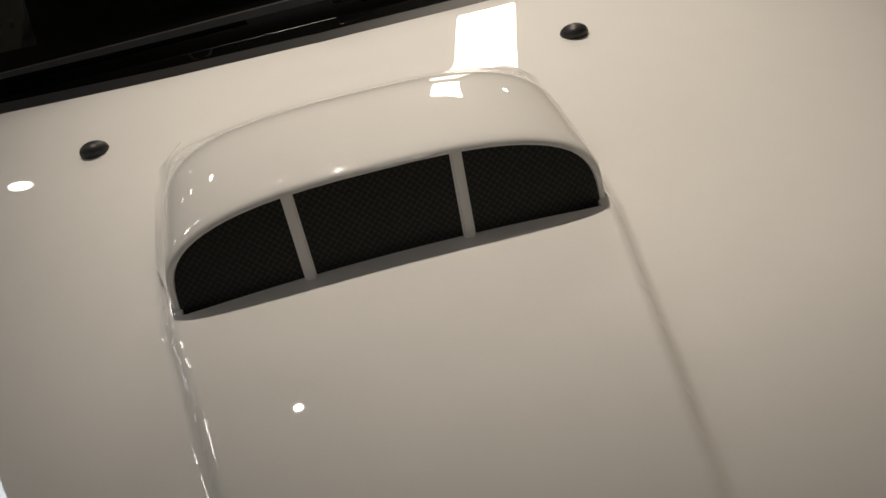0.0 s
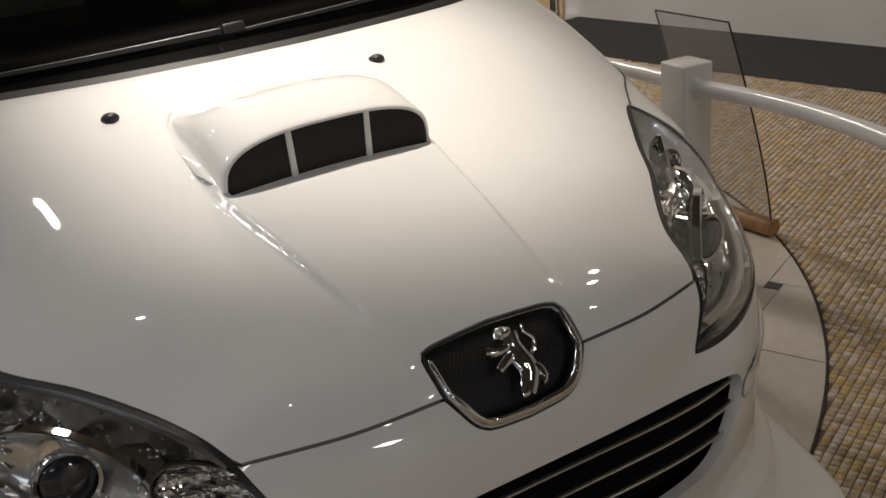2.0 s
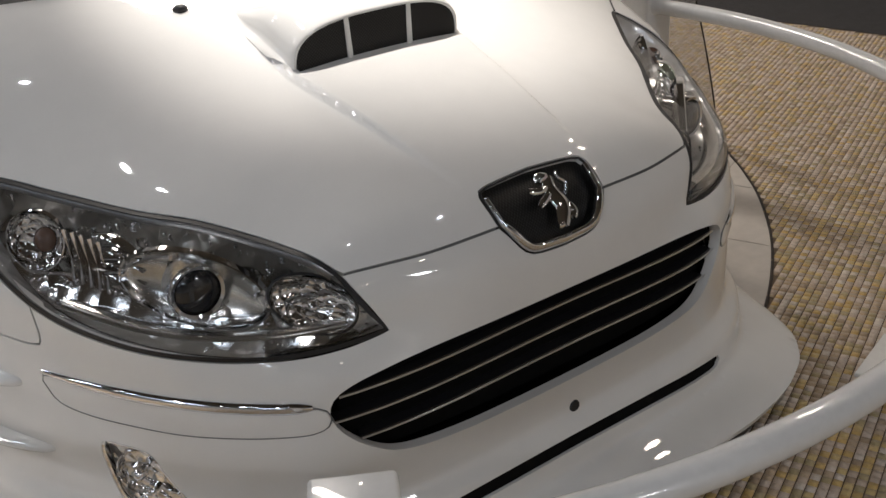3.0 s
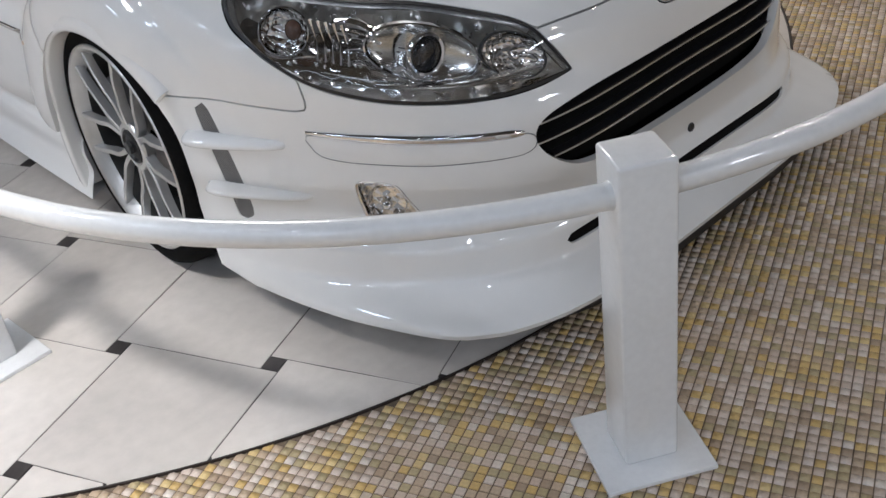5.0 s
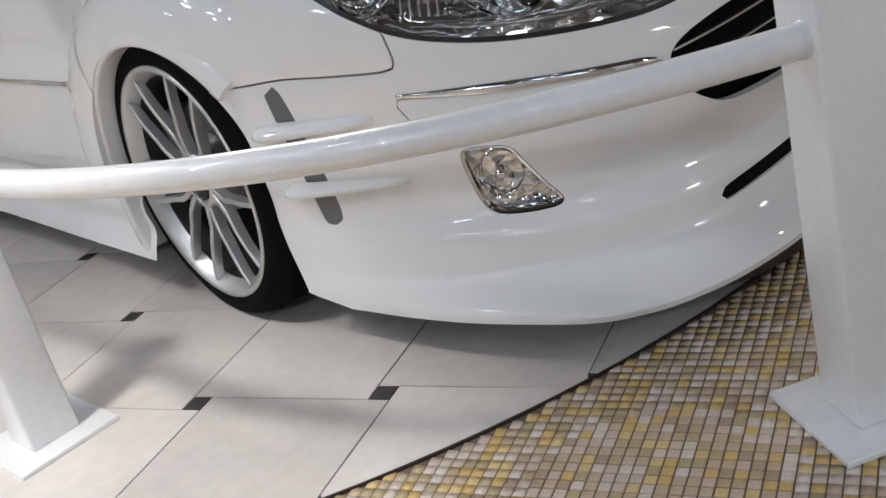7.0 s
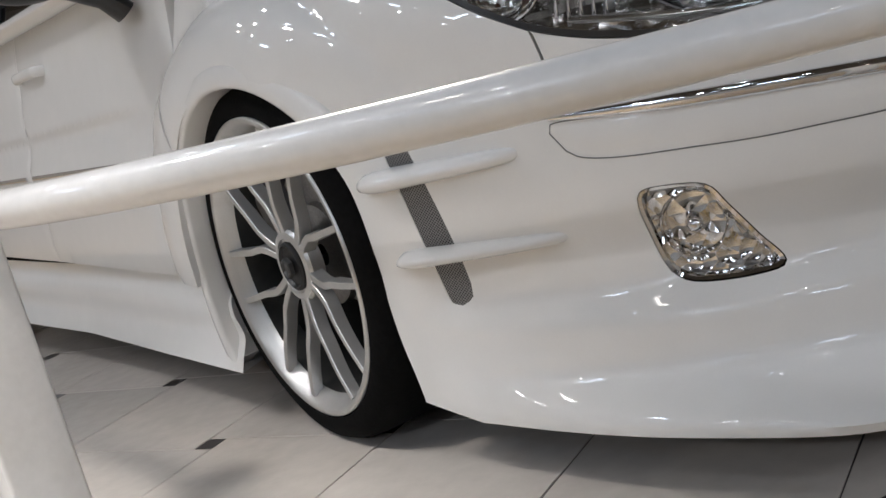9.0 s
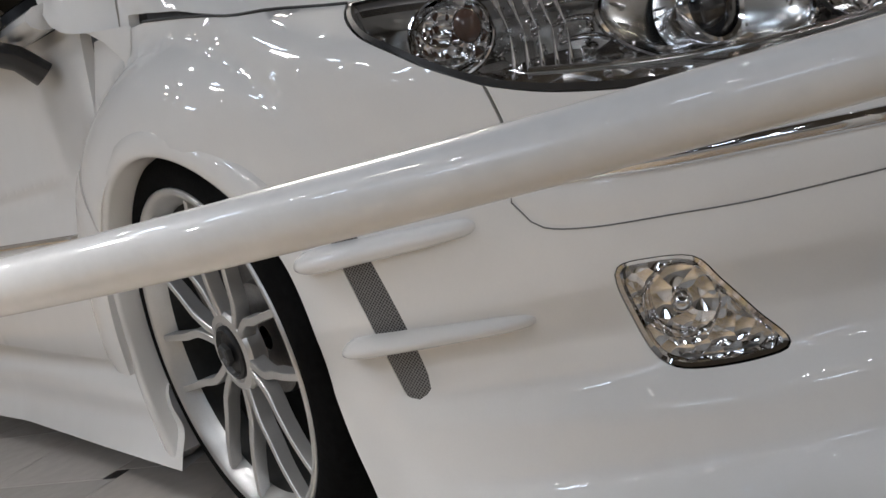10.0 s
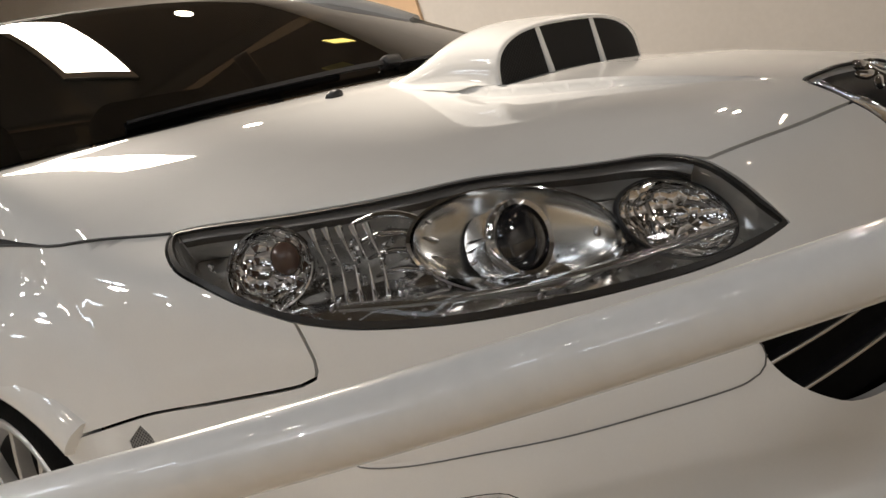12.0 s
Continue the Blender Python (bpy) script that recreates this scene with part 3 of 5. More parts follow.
slot_outline = both(dense(SLOT, 0.014, False))
FOG = [(-0.738, 0.310, 0.388), (-0.724, 0.288, 0.391), (-0.694, 0.244, 0.383), (-0.680, 0.226, 0.352), (-0.663, 0.203, 0.308), (-0.648, 0.184, 0.270), (-0.672, 0.212, 0.262),
       (-0.710, 0.264, 0.264), (-0.725, 0.287, 0.273), (-0.732, 0.299, 0.292), (-0.738, 0.308, 0.334), (-0.741, 0.314, 0.370)]
fog_outline = dense(FOG, 0.010, True, True)
VENT = [(-0.884, 0.642, 0.536), (-0.880, 0.628, 0.545), (-0.873, 0.612, 0.538), (-0.862, 0.575, 0.40), (-0.854, 0.558, 0.300), (-0.858, 0.566, 0.276), (-0.866, 0.588, 0.274), (-0.870, 0.600, 0.31)]
vent_outline = dense(VENT, 0.012)
m1 = lambda loop: np.array([(-x, y, z) for x, y, z in loop][::-1])
rows = [(0.9 * math.sin(a), 1.0 - 1.1 * math.cos(a), z) for a in np.arange(-1.2, 1.2, 0.016) for z in (0.105, 0.112, 0.119, 0.126, 0.133, 0.14, 0.147, 0.154, 0.159, 0.164, 0.17, 0.178, 0.2, 0.218, 0.226, 0.232, 0.238, 0.245, 0.253, 0.262, 0.268, 0.274, 0.282)]
bumper = panel("front_bumper", NOSE, bumper_outline, PAINT, car, "glossy white front bumper with a flared lip",
               cut=[grille_outline, slot_outline, fog_outline, m1(fog_outline), vent_outline, m1(vent_outline)], grid=0.020, flange=0.022, extra=rows)

# grey strip behind the front seam, the gap's shade put in as colour
for s in (-1, 1):
    seam = np.array([(-s * x, y, z) for x, y, z in run(SEAM, 0.02)])
    panel("seam_shade_strip", NOSE, np.array(line(seam + (0, 0, 0.016), (seam - (0, 0, 0.016))[::-1])), GAPSHADE, bumper, off=0.0065, grid=0.02, flange=0)

# dark tray under the lip
arc = list(np.linspace(-0.52, 0.52, 50))
tray = NOSE.lift(np.array([(a * 0.85, 0.104) for a in arc]), body, 0.006)
low = [(p[0] * 0.99, p[1] + 0.010, 0.058 + 0.038 * abs(a / 0.52) ** 4) for p, a in zip(tray, arc)]
back_row = [(p[0] * 0.90, p[1] + 0.16, 0.058) for p in tray]
n = len(tray)
sheet("undertray", list(tray) + low + back_row, [(k * n + i, k * n + i + 1, (k + 1) * n + i + 1, (k + 1) * n + i) for k in (0, 1) for i in range(n - 1)], BLACK, car, "black tray under the front lip")

# near-black sheets behind the openings, their shade put in as colour
sheet_view = Round(1.0)
panel("opening_shade", sheet_view, both(line([(0, 0, 0.535)], straight([(-0.30, 0, 0.535), (-0.62, 0.2, 0.53), (-0.86, 0.66, 0.52), (-0.86, 0.66, 0.16), (-0.5, 0, 0.14), (0, 0, 0.14)], 0.03))), DARK, car, off=0.05, grid=0.05, flange=0)
panel("slot_shadow", NOSE, slot_outline, DARK, bumper, "near-black sheet standing for the shade inside the lower slot", off=0.005, grid=0.02, flange=0, gap=-0.004)
back = panel("grille_shade", NOSE, both(line(straight([(0, 0, 0.53), (-0.47, 0, 0.53), (-0.47, 0, 0.34), (0, 0, 0.34)], 0.03))), DARK, bumper, off=0.030, grid=0.04, flange=0)
for z0, dz in ((0.486, 0.0), (0.442, 0.004), (0.398, 0.008)):
    xs = np.linspace(-0.45, 0.45, 61)
    reach = [x for x in xs if abs(x) < (0.425 if z0 > 0.4 else 0.40) + 0.02 * (z0 == 0.442)]
    path = on_body([(x, 0.1, z0 - 0.10 * abs(x) ** 2) for x in reach], -0.022)
    slat = part("slat", sweep(path, [(-0.012, -0.004), (0.010, -0.003), (0.010, 0.003), (-0.012, 0.004)]), BLACK, bumper, "black grille blade")
    path = on_body([(x, 0.1, z0 + 0.002 - 0.10 * abs(x) ** 2) for x in reach], -0.010)
    part("chrome_line", sweep(path, ring_section(0.0016, 0.0020, 8)), SATIN, bumper, "thin silver line along the blade")
for s in (-1, 1):
    path = on_body([(s * x, 0.1, z) for x, z in ((0.40, 0.500), (0.43, 0.488), (0.450, 0.468), (0.455, 0.445), (0.445, 0.42), (0.42, 0.39), (0.39, 0.37))], -0.006)
    part("grille_edge", sweep(dense(path, 0.008, False), ring_section(0.003, 0.003, 8)), BLACK, bumper)
bm = lathe([(0.0, 0.004), (0.010, 0.004), (0.0115, 0.002), (0.0115, -0.01)], 20, Matrix.Translation(on_body([(0.012, 0, 0.276)])[0]) @ pose(0, 0, 0, 90, 0, 0))
part("tow_eye_plug", bm, BLACK, bumper)


def chrome_strip(s):
    pts = [(-0.783, 0.394, 0.505), (-0.745, 0.325, 0.499), (-0.69, 0.24, 0.492), (-0.614, 0.150, 0.484), (-0.54, 0.09, 0.476), (-0.487, 0.059, 0.470)]
    path = on_body([(-s * x, y, z) for x, y, z in dense(pts, 0.012, False)], 0.002)
    n = len(path)
    width = [0.35 + 0.65 * min(1, i / (0.35 * n), (n - 1 - i) / (0.08 * n) + 0.2) for i in range(n)]
    part("chrome_strip", sweep(path, [(a * 1.0, b) for a, b in ring_section(0.007, 0.0100, 12)], scale=width), CHROME, bumper, "narrow chrome strip")
    low = [(-0.783, 0.394, 0.497), (-0.780, 0.389, 0.471), (-0.771, 0.371, 0.450), (-0.745, 0.325, 0.439), (-0.70, 0.25, 0.433), (-0.649, 0.186, 0.427), (-0.59, 0.125, 0.424), (-0.538, 0.088, 0.421),
           (-0.490, 0.060, 0.420), (-0.466, 0.05, 0.430), (-0.462, 0.05, 0.450), (-0.480, 0.055, 0.466), (-0.54, 0.09, 0.470), (-0.614, 0.150, 0.478), (-0.69, 0.24, 0.486), (-0.745, 0.325, 0.493)]
    loop = dense([(-s * x, y, z) for x, y, z in low], 0.012)
    closed = np.concatenate([loop, loop[:1]])
    # thin grey bead drawn round the pad as the groove's shade
    part("pad_groove_shade", sweep(on_body(closed, 0.0005), ring_section(0.0009, 0.0009, 6), cap=False), GAPSHADE, bumper)
    panel("bumper_pad", NOSE, loop, PAINT, bumper, "white pad below the chrome strip", off=-0.0045, grid=0.02, flange=0.005, lip=0.0035)


def fin(s, a, b, thick):
    a, b = Vector((s * a[0], a[1], a[2])), Vector((s * b[0], b[1], b[2]))
    n = 22
    path = on_body([a.lerp(b, k / n) for k in range(n + 1)], 0.0)
    bm, rings = bmesh.new(), []
    nm = normals(path, body)
    for k, (p, q) in enumerate(zip(path, nm)):
        t = k / n
        h = math.sqrt(max(0.0, 1 - (2 * t - 1) ** 6))
        out = (0.016 + 0.030 * (1 - t) ** 0.7) * h + 0.001
        up = thick * (0.35 + 0.65 * h) * (1 - 0.35 * t)
        o = Vector((q[0], q[1], 0)).normalized()
        ring = []
        for j in range(14):
            w = math.pi * (j / 13) - math.pi / 2
            ring.append(bm.verts.new(Vector(p) + o * (out * math.cos(w) - 0.004) + Vector((0, 0, up * math.sin(w)))))
        rings.append(ring)
    for r0, r1 in zip(rings, rings[1:]):
        for j in range(13):
            bm.faces.new((r0[j], r0[j + 1], r1[j + 1], r1[j]))
    bm.faces.new(rings[0]), bm.faces.new(list(reversed(rings[-1])))
    part("fin", bm, PAINT, bumper, "rounded white fin across the side vent", 60)


for s in (-1, 1):
    chrome_strip(s)
    fin(s, (0.899, 0.690, 0.465), (0.806, 0.440, 0.470), 0.018)
    fin(s, (0.889, 0.660, 0.347), (0.786, 0.405, 0.348), 0.014)
    loop = vent_outline if s < 0 else m1(vent_outline)
    wide = np.array([(x * 1.0, y, z) for x, y, z in loop])
    panel("vent_mesh", NOSE, wide, MESHED, bumper, "grey steel mesh in the side vent", off=0.0035, grid=0.02, flange=0, gap=-0.006)

# badge plate with a plain bright emblem
badge = panel("badge", Flat((0, -0.75, 0.66), (0, 0.6, 0.4), 1.2), badge_outline, DARKMESH, car, "black mesh badge plate with a bright emblem", off=0.016, grid=0.02, flange=0, gap=-0.006)
loop = np.array(badge_outline)
rim = Flat((0, -0.75, 0.66), (0, 0.6, 0.4), 1.2)
c = rim.flat(loop)
low = [i for i in range(len(loop)) if loop[i][2] < 0.700]
low = sorted(low, key=lambda i: math.atan2(c[i][0], -(c[i][1] - c[:, 1].mean())))
path = rim.lift(shrink(c, 0.009)[low], body, 0.002)
n = len(path)
part("chrome_frame", sweep(path, ring_section(0.0075, 0.012, 12), scale=[0.5 + 0.5 * min(1, i / 5, (n - 1 - i) / 5) for i in range(n)], up=(0, -0.75, 0.66)), CHROME, badge, "chrome frame round the badge")
path = rim.lift(np.concatenate([shrink(c, 0.003), shrink(c, 0.003)[:1]]), body, 0.003)
part("seal", sweep(path, ring_section(0.0022, 0.0025, 8), up=(0, -0.75, 0.66), cap=False), BLACK, badge)


def emblem():
    """A plain bright figure of five bent bars round an upright body."""
    o = Vector((0.004, 0.052, 0.668)) + Vector((0, -0.75, 0.66)) * 0.008
    ex, ey, ez = Vector((1, 0, 0)), Vector((0, 0.66, 0.75)), Vector((0, -0.75, 0.66))
    limbs = [[(0.012, 0.040), (0.006, 0.02), (0.010, 0.0), (0.014, -0.018), (0.004, -0.036), (-0.004, -0.048)], [(0.0, 0.022), (-0.020, 0.020), (-0.038, 0.026)],
             [(0.0, 0.010), (-0.018, 0.002), (-0.032, -0.006)], [(0.014, -0.016), (0.026, -0.020), (0.030, -0.034), (0.022, -0.042)],
             [(0.016, 0.0), (0.032, 0.004), (0.040, 0.020), (0.030, 0.034), (0.034, 0.044)], [(0.010, 0.040), (-0.006, 0.042), (-0.012, 0.034)], [(-0.004, -0.046), (-0.016, -0.046)]]
    wide = [0.0165, 0.0075, 0.0075, 0.0085, 0.0042, 0.0095, 0.007]
    bm = bmesh.new()
    for pts, w in zip(limbs, wide):
        path = [o + ex * a + ey * b for a, b in dense([(a, b, 0) for a, b in pts], 0.005, False)[:, :2]]
        k = len(path)
        got = sweep(path, ring_section(w, 0.0065, 10), up=ez, scale=[0.6 + 0.4 * math.sin(math.pi * (i + 0.5) / k) for i in range(k)])
        me = bpy.data.meshes.new("limb")
        got.to_mesh(me)
        got.free()
        bm.from_mesh(me)
        bpy.data.meshes.remove(me)
    part("emblem", bm, CHROME, badge, "plain polished chrome emblem")


emblem()


# ---- bonnet scoop ----
def scoop():
    """An air scoop: a low hood that swells from the bonnet and ends in a wide rounded mouth."""
    nu, nv = 40, 26
    verts, faces = [], []

    def at(u, t, grow=0.0):
        # u: -1..1 across the arch and a little beyond for the flared foot, t: 0 at the mouth, 1 at the tail
        half = 0.194 - 0.008 * t + grow
        y = 0.518 + 0.300 * t
        tall = 0.082 * (1 - step(t, 0.30, 1.0)) + 0.002 + grow
        out = max(0.0, abs(u) - 1) / 0.12
        a = max(-1.0, min(1.0, u)) * math.pi / 2
        sx = math.copysign(abs(math.sin(a)) ** 0.62, a)
        cz = abs(math.cos(a)) ** 0.62 if out == 0 else 0.0
        x = (half * sx + math.copysign(0.016 * out * step(t, 0.0, 0.3), a)) * (1 - 0.10 * max(0, t - 0.8) / 0.2)
        yy = y + (1 - cz) * 0.012 * (1 - t) - 0.03 * max(0, t - 0.75) / 0.25 * abs(sx) ** 4
        z = float(hood(np.array(x * 0.97), np.array(yy))) - 0.001 + max(tall * cz, 0.007 * (1 - out) ** 2 * float(step(t, 0.0, 0.2)))
        return Vector((x, yy, z))

    us = [-1.12, -1.09, -1.06, -1.03] + list(np.linspace(-1, 1, nu - 8)) + [1.03, 1.06, 1.09, 1.12]
    ts = [0.0, 0.01, 0.03, 0.06] + list(np.linspace(0.10, 1, nv - 4))
    for t in ts:
        verts += [at(u, t, 0.0 if t > 0.02 else -0.003 * (1 - t / 0.02)) for u in us]
    n = len(ts)
    faces += [(i * nu + j, i * nu + j + 1, (i + 1) * nu + j + 1, (i + 1) * nu + j) for i in range(n - 1) for j in range(nu - 1)]
    # the mouth's inner lip
    k = len(verts)
    inner = [(0.0, -0.007), (0.03, -0.011), (0.16, -0.012)]
    for t, g in inner:
        row = [at(max(-1, min(1, u)), t, g) for u in us]
        verts += row
    ringed = [0, k] + [k + nu * i for i in range(1, len(inner))]
    faces += [(b + j, b + j + 1, a + j + 1, a + j) for a, b in zip(ringed, ringed[1:]) for j in range(nu - 1)]
    ob = sheet("bonnet_scoop", verts, faces, PAINT, car, "white bonnet scoop with a three-part mouth", 60)
    for x in (-0.073, 0.066):
        foot, top = Vector((x, 0.522, 0.838)), Vector((x * 1.04, 0.526, 0.924))
        bm = sweep([foot, foot.lerp(top, 0.5), top], [(-0.0052, -0.006), (0.0052, -0.006), (0.0055, 0.004), (0.0035, 0.010), (-0.0035, 0.010), (-0.0055, 0.004)], up=(0, 1, 0))
        bmesh.ops.bevel(bm, geom=list(bm.edges), offset=0.0015, segments=2, affect="EDGES")
        part("mouth_bar", bm, PAINT, ob, "white upright bar in the mouth")
    # mesh set back in the mouth
    grid = [at(max(-1, min(1, u)), 0.012, -0.006) for u in us]
    low = [Vector((p.x, p.y, float(hood(np.array(p.x), np.array(p.y))) - 0.05)) for p in grid]
    sheet("mouth_mesh", grid + low, [(j, j + 1, nu + j + 1, nu + j) for j in range(nu - 1)], DARKMESH, ob, "black mesh deep in the mouth")
    return ob


scoop()
for s in (-1, 1):
    base = TOP.lift(TOP.flat([(s * 0.267, 0.826, 0.9)]), body, 0)[0]
    bm = ball(Matrix.Translation(base) @ pose(0, 0, 0, -16, 0, 0), 0.016, 0.018, 0.011, 20, 12)
    part("washer_nozzle", bm, BLACK, car, "small black washer nozzle")


# ---- lamps ----
OBL = {-1: Flat((-0.60, -0.62, 0.50), (-0.30, 0.75, 0.45), 1.4), 1: Flat((0.60, -0.62, 0.50), (0.30, 0.75, 0.45), 1.4)}


def joined(name, pieces, mat, parent, label="", smooth=40):
    bm = bmesh.new()
    for piece in pieces:
        me = bpy.data.meshes.new("piece")
        piece.to_mesh(me)
        piece.free()
        bm.from_mesh(me)
        bpy.data.meshes.remove(me)
    return part(name, bm, mat, parent, label, smooth)


def facing(at, way, roll=0):
    """A pose whose z looks along way."""
    return Matrix.Translation(at) @ Vector(way).to_track_quat("Z", "Y").to_matrix().to_4x4() @ pose(0, 0, 0, 0, 0, roll)


def within(q, loop):
    """Whether a flat point lies inside a closed flat line."""
    odd = False
    for p, r in zip(loop, np.roll(loop, -1, 0)):
        if (p[1] > q[1]) != (r[1] > q[1]) and q[0] < (r[0] - p[0]) * (q[1] - p[1]) / (r[1] - p[1]) + p[0]:
            odd = not odd
    return odd


def headlamp(s):
    view = OBL[s]
    loop = lamp_outline if s < 0 else m1(lamp_outline)
    X = lambda x, y, z: (-s * x, y + 0.014, z - 0.018)
    lens = panel("headlight", view, loop, LENS, car, "clear headlight with chrome reflectors and a black edge", off=0.001, grid=0.03, flange=0, gap=0.0076, lip=0.001)
    lens.visible_shadow = False
    c = view.flat(loop)
    ring_out, ring_in = view.lift(shrink(c, 0.0008), body, 0.0025), view.lift(shrink(c, 0.0076), body, 0.0005)
    deep = view.lift(shrink(c, 0.0080), body, 0.008)
    n = len(c)
    verts = list(ring_out) + list(ring_in) + list(deep)
    faces = [(a * n + i, a * n + (i + 1) % n, (a + 1) * n + (i + 1) % n, (a + 1) * n + i) for a in (0, 1) for i in range(n)]
    sheet("seal", verts, faces, BLACK, lens, "black rubber edge of the lamp")
    panel("housing", view, loop, HOUSING, lens, "grey metal lamp housing", off=0.078, grid=0.02, flange=0, gap=0.006)
    walls = list(view.lift(shrink(c, 0.0065), body, 0.006)) + list(view.lift(shrink(c, 0.005), body, 0.080))
    sheet("housing_wall", walls, [(i, n + i, n + (i + 1) % n, (i + 1) % n) for i in range(n)], LINER, lens)
    # upper dark brow inside the cover
    edge = dense([(-s * x, y, z) for x, y, z in LAMP_TOP], 0.004, False)
    top = sorted((i for i in range(n) if np.linalg.norm(edge - loop[i], axis=1).min() < 0.004), key=lambda i: abs(loop[i][0]))
    rows_ = [view.lift(shrink(c, d)[top], body, o) for d, o in ((0.004, 0.006), (0.011, 0.008), (0.018, 0.014), (0.016, 0.030))]
    k = len(top)
    sheet("brow", [p for r in rows_ for p in r], [(a * k + i, a * k + i + 1, (a + 1) * k + i + 1, (a + 1) * k + i) for a in range(3) for i in range(k - 1)], BROW, lens, "dark band along the top of the lamp")

    def bowl(at, way, r, deep_, mat, name, label="", squash=1.0, turn=0, rim=None):
        prof = [(r * math.sin(a), -deep_ * math.cos(a)) for a in np.linspace(0.02, math.pi / 2, 16)]
        mm = facing(X(*at), X(*way), turn) @ Matrix.Diagonal((1, squash, 1, 1))
        ob = part(name, lathe(prof, 48, mm), mat, lens, label)
        part("bowl_rim", lathe([(r * 0.985, -0.002), (r, 0.002), (r * 1.035, 0.001), (r * 1.05, -0.006)], 48, mm), rim or CHROME, ob)
        return ob

    # oval dish with the projector in its middle
    dish = X(-0.560, 0.238, 0.648)
    long = (Vector(X(-0.476, 0.173, 0.617)) - Vector(X(-0.640, 0.332, 0.686))).normalized()
    out = Vector(X(-0.64, -0.72, 0.12))
    out = (out - long * out.dot(long)).normalized()
    up = out.cross(long)
    m = Matrix((long, up, out)).transposed().to_4x4()
    m.translation = Vector(dish) + out * 0.012
    prof = [(0.118 * math.sin(a), -0.030 * math.cos(a)) for a in np.linspace(0.02, math.pi / 2, 18)]
    part("projector_dish", lathe(prof, 56, m @ Matrix.Diagonal((1, 0.50, 1, 1))), DISH, lens, "oval satin silver dish round the projector")
    part("dish_rim", lathe([(0.114, -0.003), (0.118, 0.003), (0.122, 0.001), (0.124, -0.012)], 56, m @ Matrix.Diagonal((1, 0.50, 1, 1))), CHROME, lens, "chrome rim of the dish")
    m = facing(X(-0.568, 0.226, 0.650), X(-0.10, -0.98, 0.06))
    part("projector_barrel", lathe([(0.040, -0.045), (0.043, -0.01), (0.045, 0.006), (0.043, 0.012), (0.038, 0.010), (0.037, 0.002)], 40, m), CHROME, lens, "chrome ring of the projector")
    part("projector_eye", lathe([(0.0375 * math.sin(a), 0.002 + 0.016 * math.cos(a)) for a in np.linspace(0.01, math.pi / 2, 12)], 40, m), LENSEYE, lens, "dark domed projector lens")
    # main beam: an almond-shaped faceted reflector with a dark outline
    bowl((-0.428, 0.112, 0.618), (-0.42, -0.88, 0.22), 0.072, 0.030, BOWL, "main_beam_bowl", "faceted chrome reflector", 0.62, -28 if s < 0 else 28, BLACK)
    part("main_beam_bulb", ball(facing(X(-0.430, 0.110, 0.618), X(-0.42, -0.88, 0.22)), 0.011, 0.011, 0.016, 16, 10), CHROME, lens)
    bowl((-0.722, 0.478, 0.700), (-0.74, -0.62, 0.26), 0.052, 0.034, BOWL, "indicator_bowl", "round chrome indicator reflector", 0.95)
    part("indicator_bulb", ball(facing(X(-0.712, 0.455, 0.706), X(-0.74, -0.60, 0.30)), 0.018, 0.022, 0.020, 18, 10), BULB, lens, "amber indicator bulb")
    for k in range(5):
        p = Vector(X(-0.690 + 0.008 * k, 0.412 - 0.015 * k, 0.684 - 0.003 * k))
        part("flute", sweep([p + Vector((0, 0.01, -0.055)), p, p + Vector((0, 0.01, 0.045))], ring_section(0.005, 0.005, 10)), CHROME, lens)
    # swept chrome blades between the indicator and the dish
    for k in range(4):
        p, q = Vector(X(-0.655, 0.372 + 0.004 * k, 0.655 + 0.022 * k)), Vector(X(-0.615, 0.300, 0.628 + 0.022 * k))
        part("reflector_blade", sweep([p.lerp(q, t) + Vector((0, 0, 0.012 * math.sin(3.1 * t))) for t in np.linspace(0, 1, 9)], ring_section(0.012, 0.004, 12), scale=[0.4 + 0.6 * math.sin(math.pi * (0.1 + 0.8 * t)) for t in np.linspace(0, 1, 9)]), CHROME, lens)
    chips = []
    rnd = random.Random(5)
    lo, hi = c.min(0), c.max(0)
    spots = np.array([(rnd.uniform(lo[0], hi[0]), rnd.uniform(lo[1], hi[1])) for _ in range(420)])
    inner = shrink(c, 0.016)
    spots = [q for q in spots if within(q, inner)]
    for p in [q for d in (0.074, 0.052) for q in view.lift(np.array(spots[::1 if d > 0.06 else 4]), body, d)]:
        e = rnd.uniform(0.0014, 0.0036)
        chips.append(ball(facing(p, X(rnd.uniform(-0.9, -0.3), -0.7, rnd.uniform(-0.2, 0.7)), rnd.uniform(0, 90)), e * rnd.uniform(0.8, 2.4), e, e * 0.9, 8, 5))
    tagged(joined("reflector_facets", chips, CHROME, lens), "small chrome facets in the lamp", kind="stuff")
    # lower bright shelf
    path = [X(*p) for p in dense([(-0.40, 0.070, 0.594), (-0.49, 0.105, 0.594), (-0.58, 0.165, 0.599), (-0.66, 0.250, 0.612), (-0.73, 0.355, 0.636)], 0.02, False)]
    part("lower_shelf", sweep(path, ring_section(0.016, 0.005, 10)), DISH, lens)


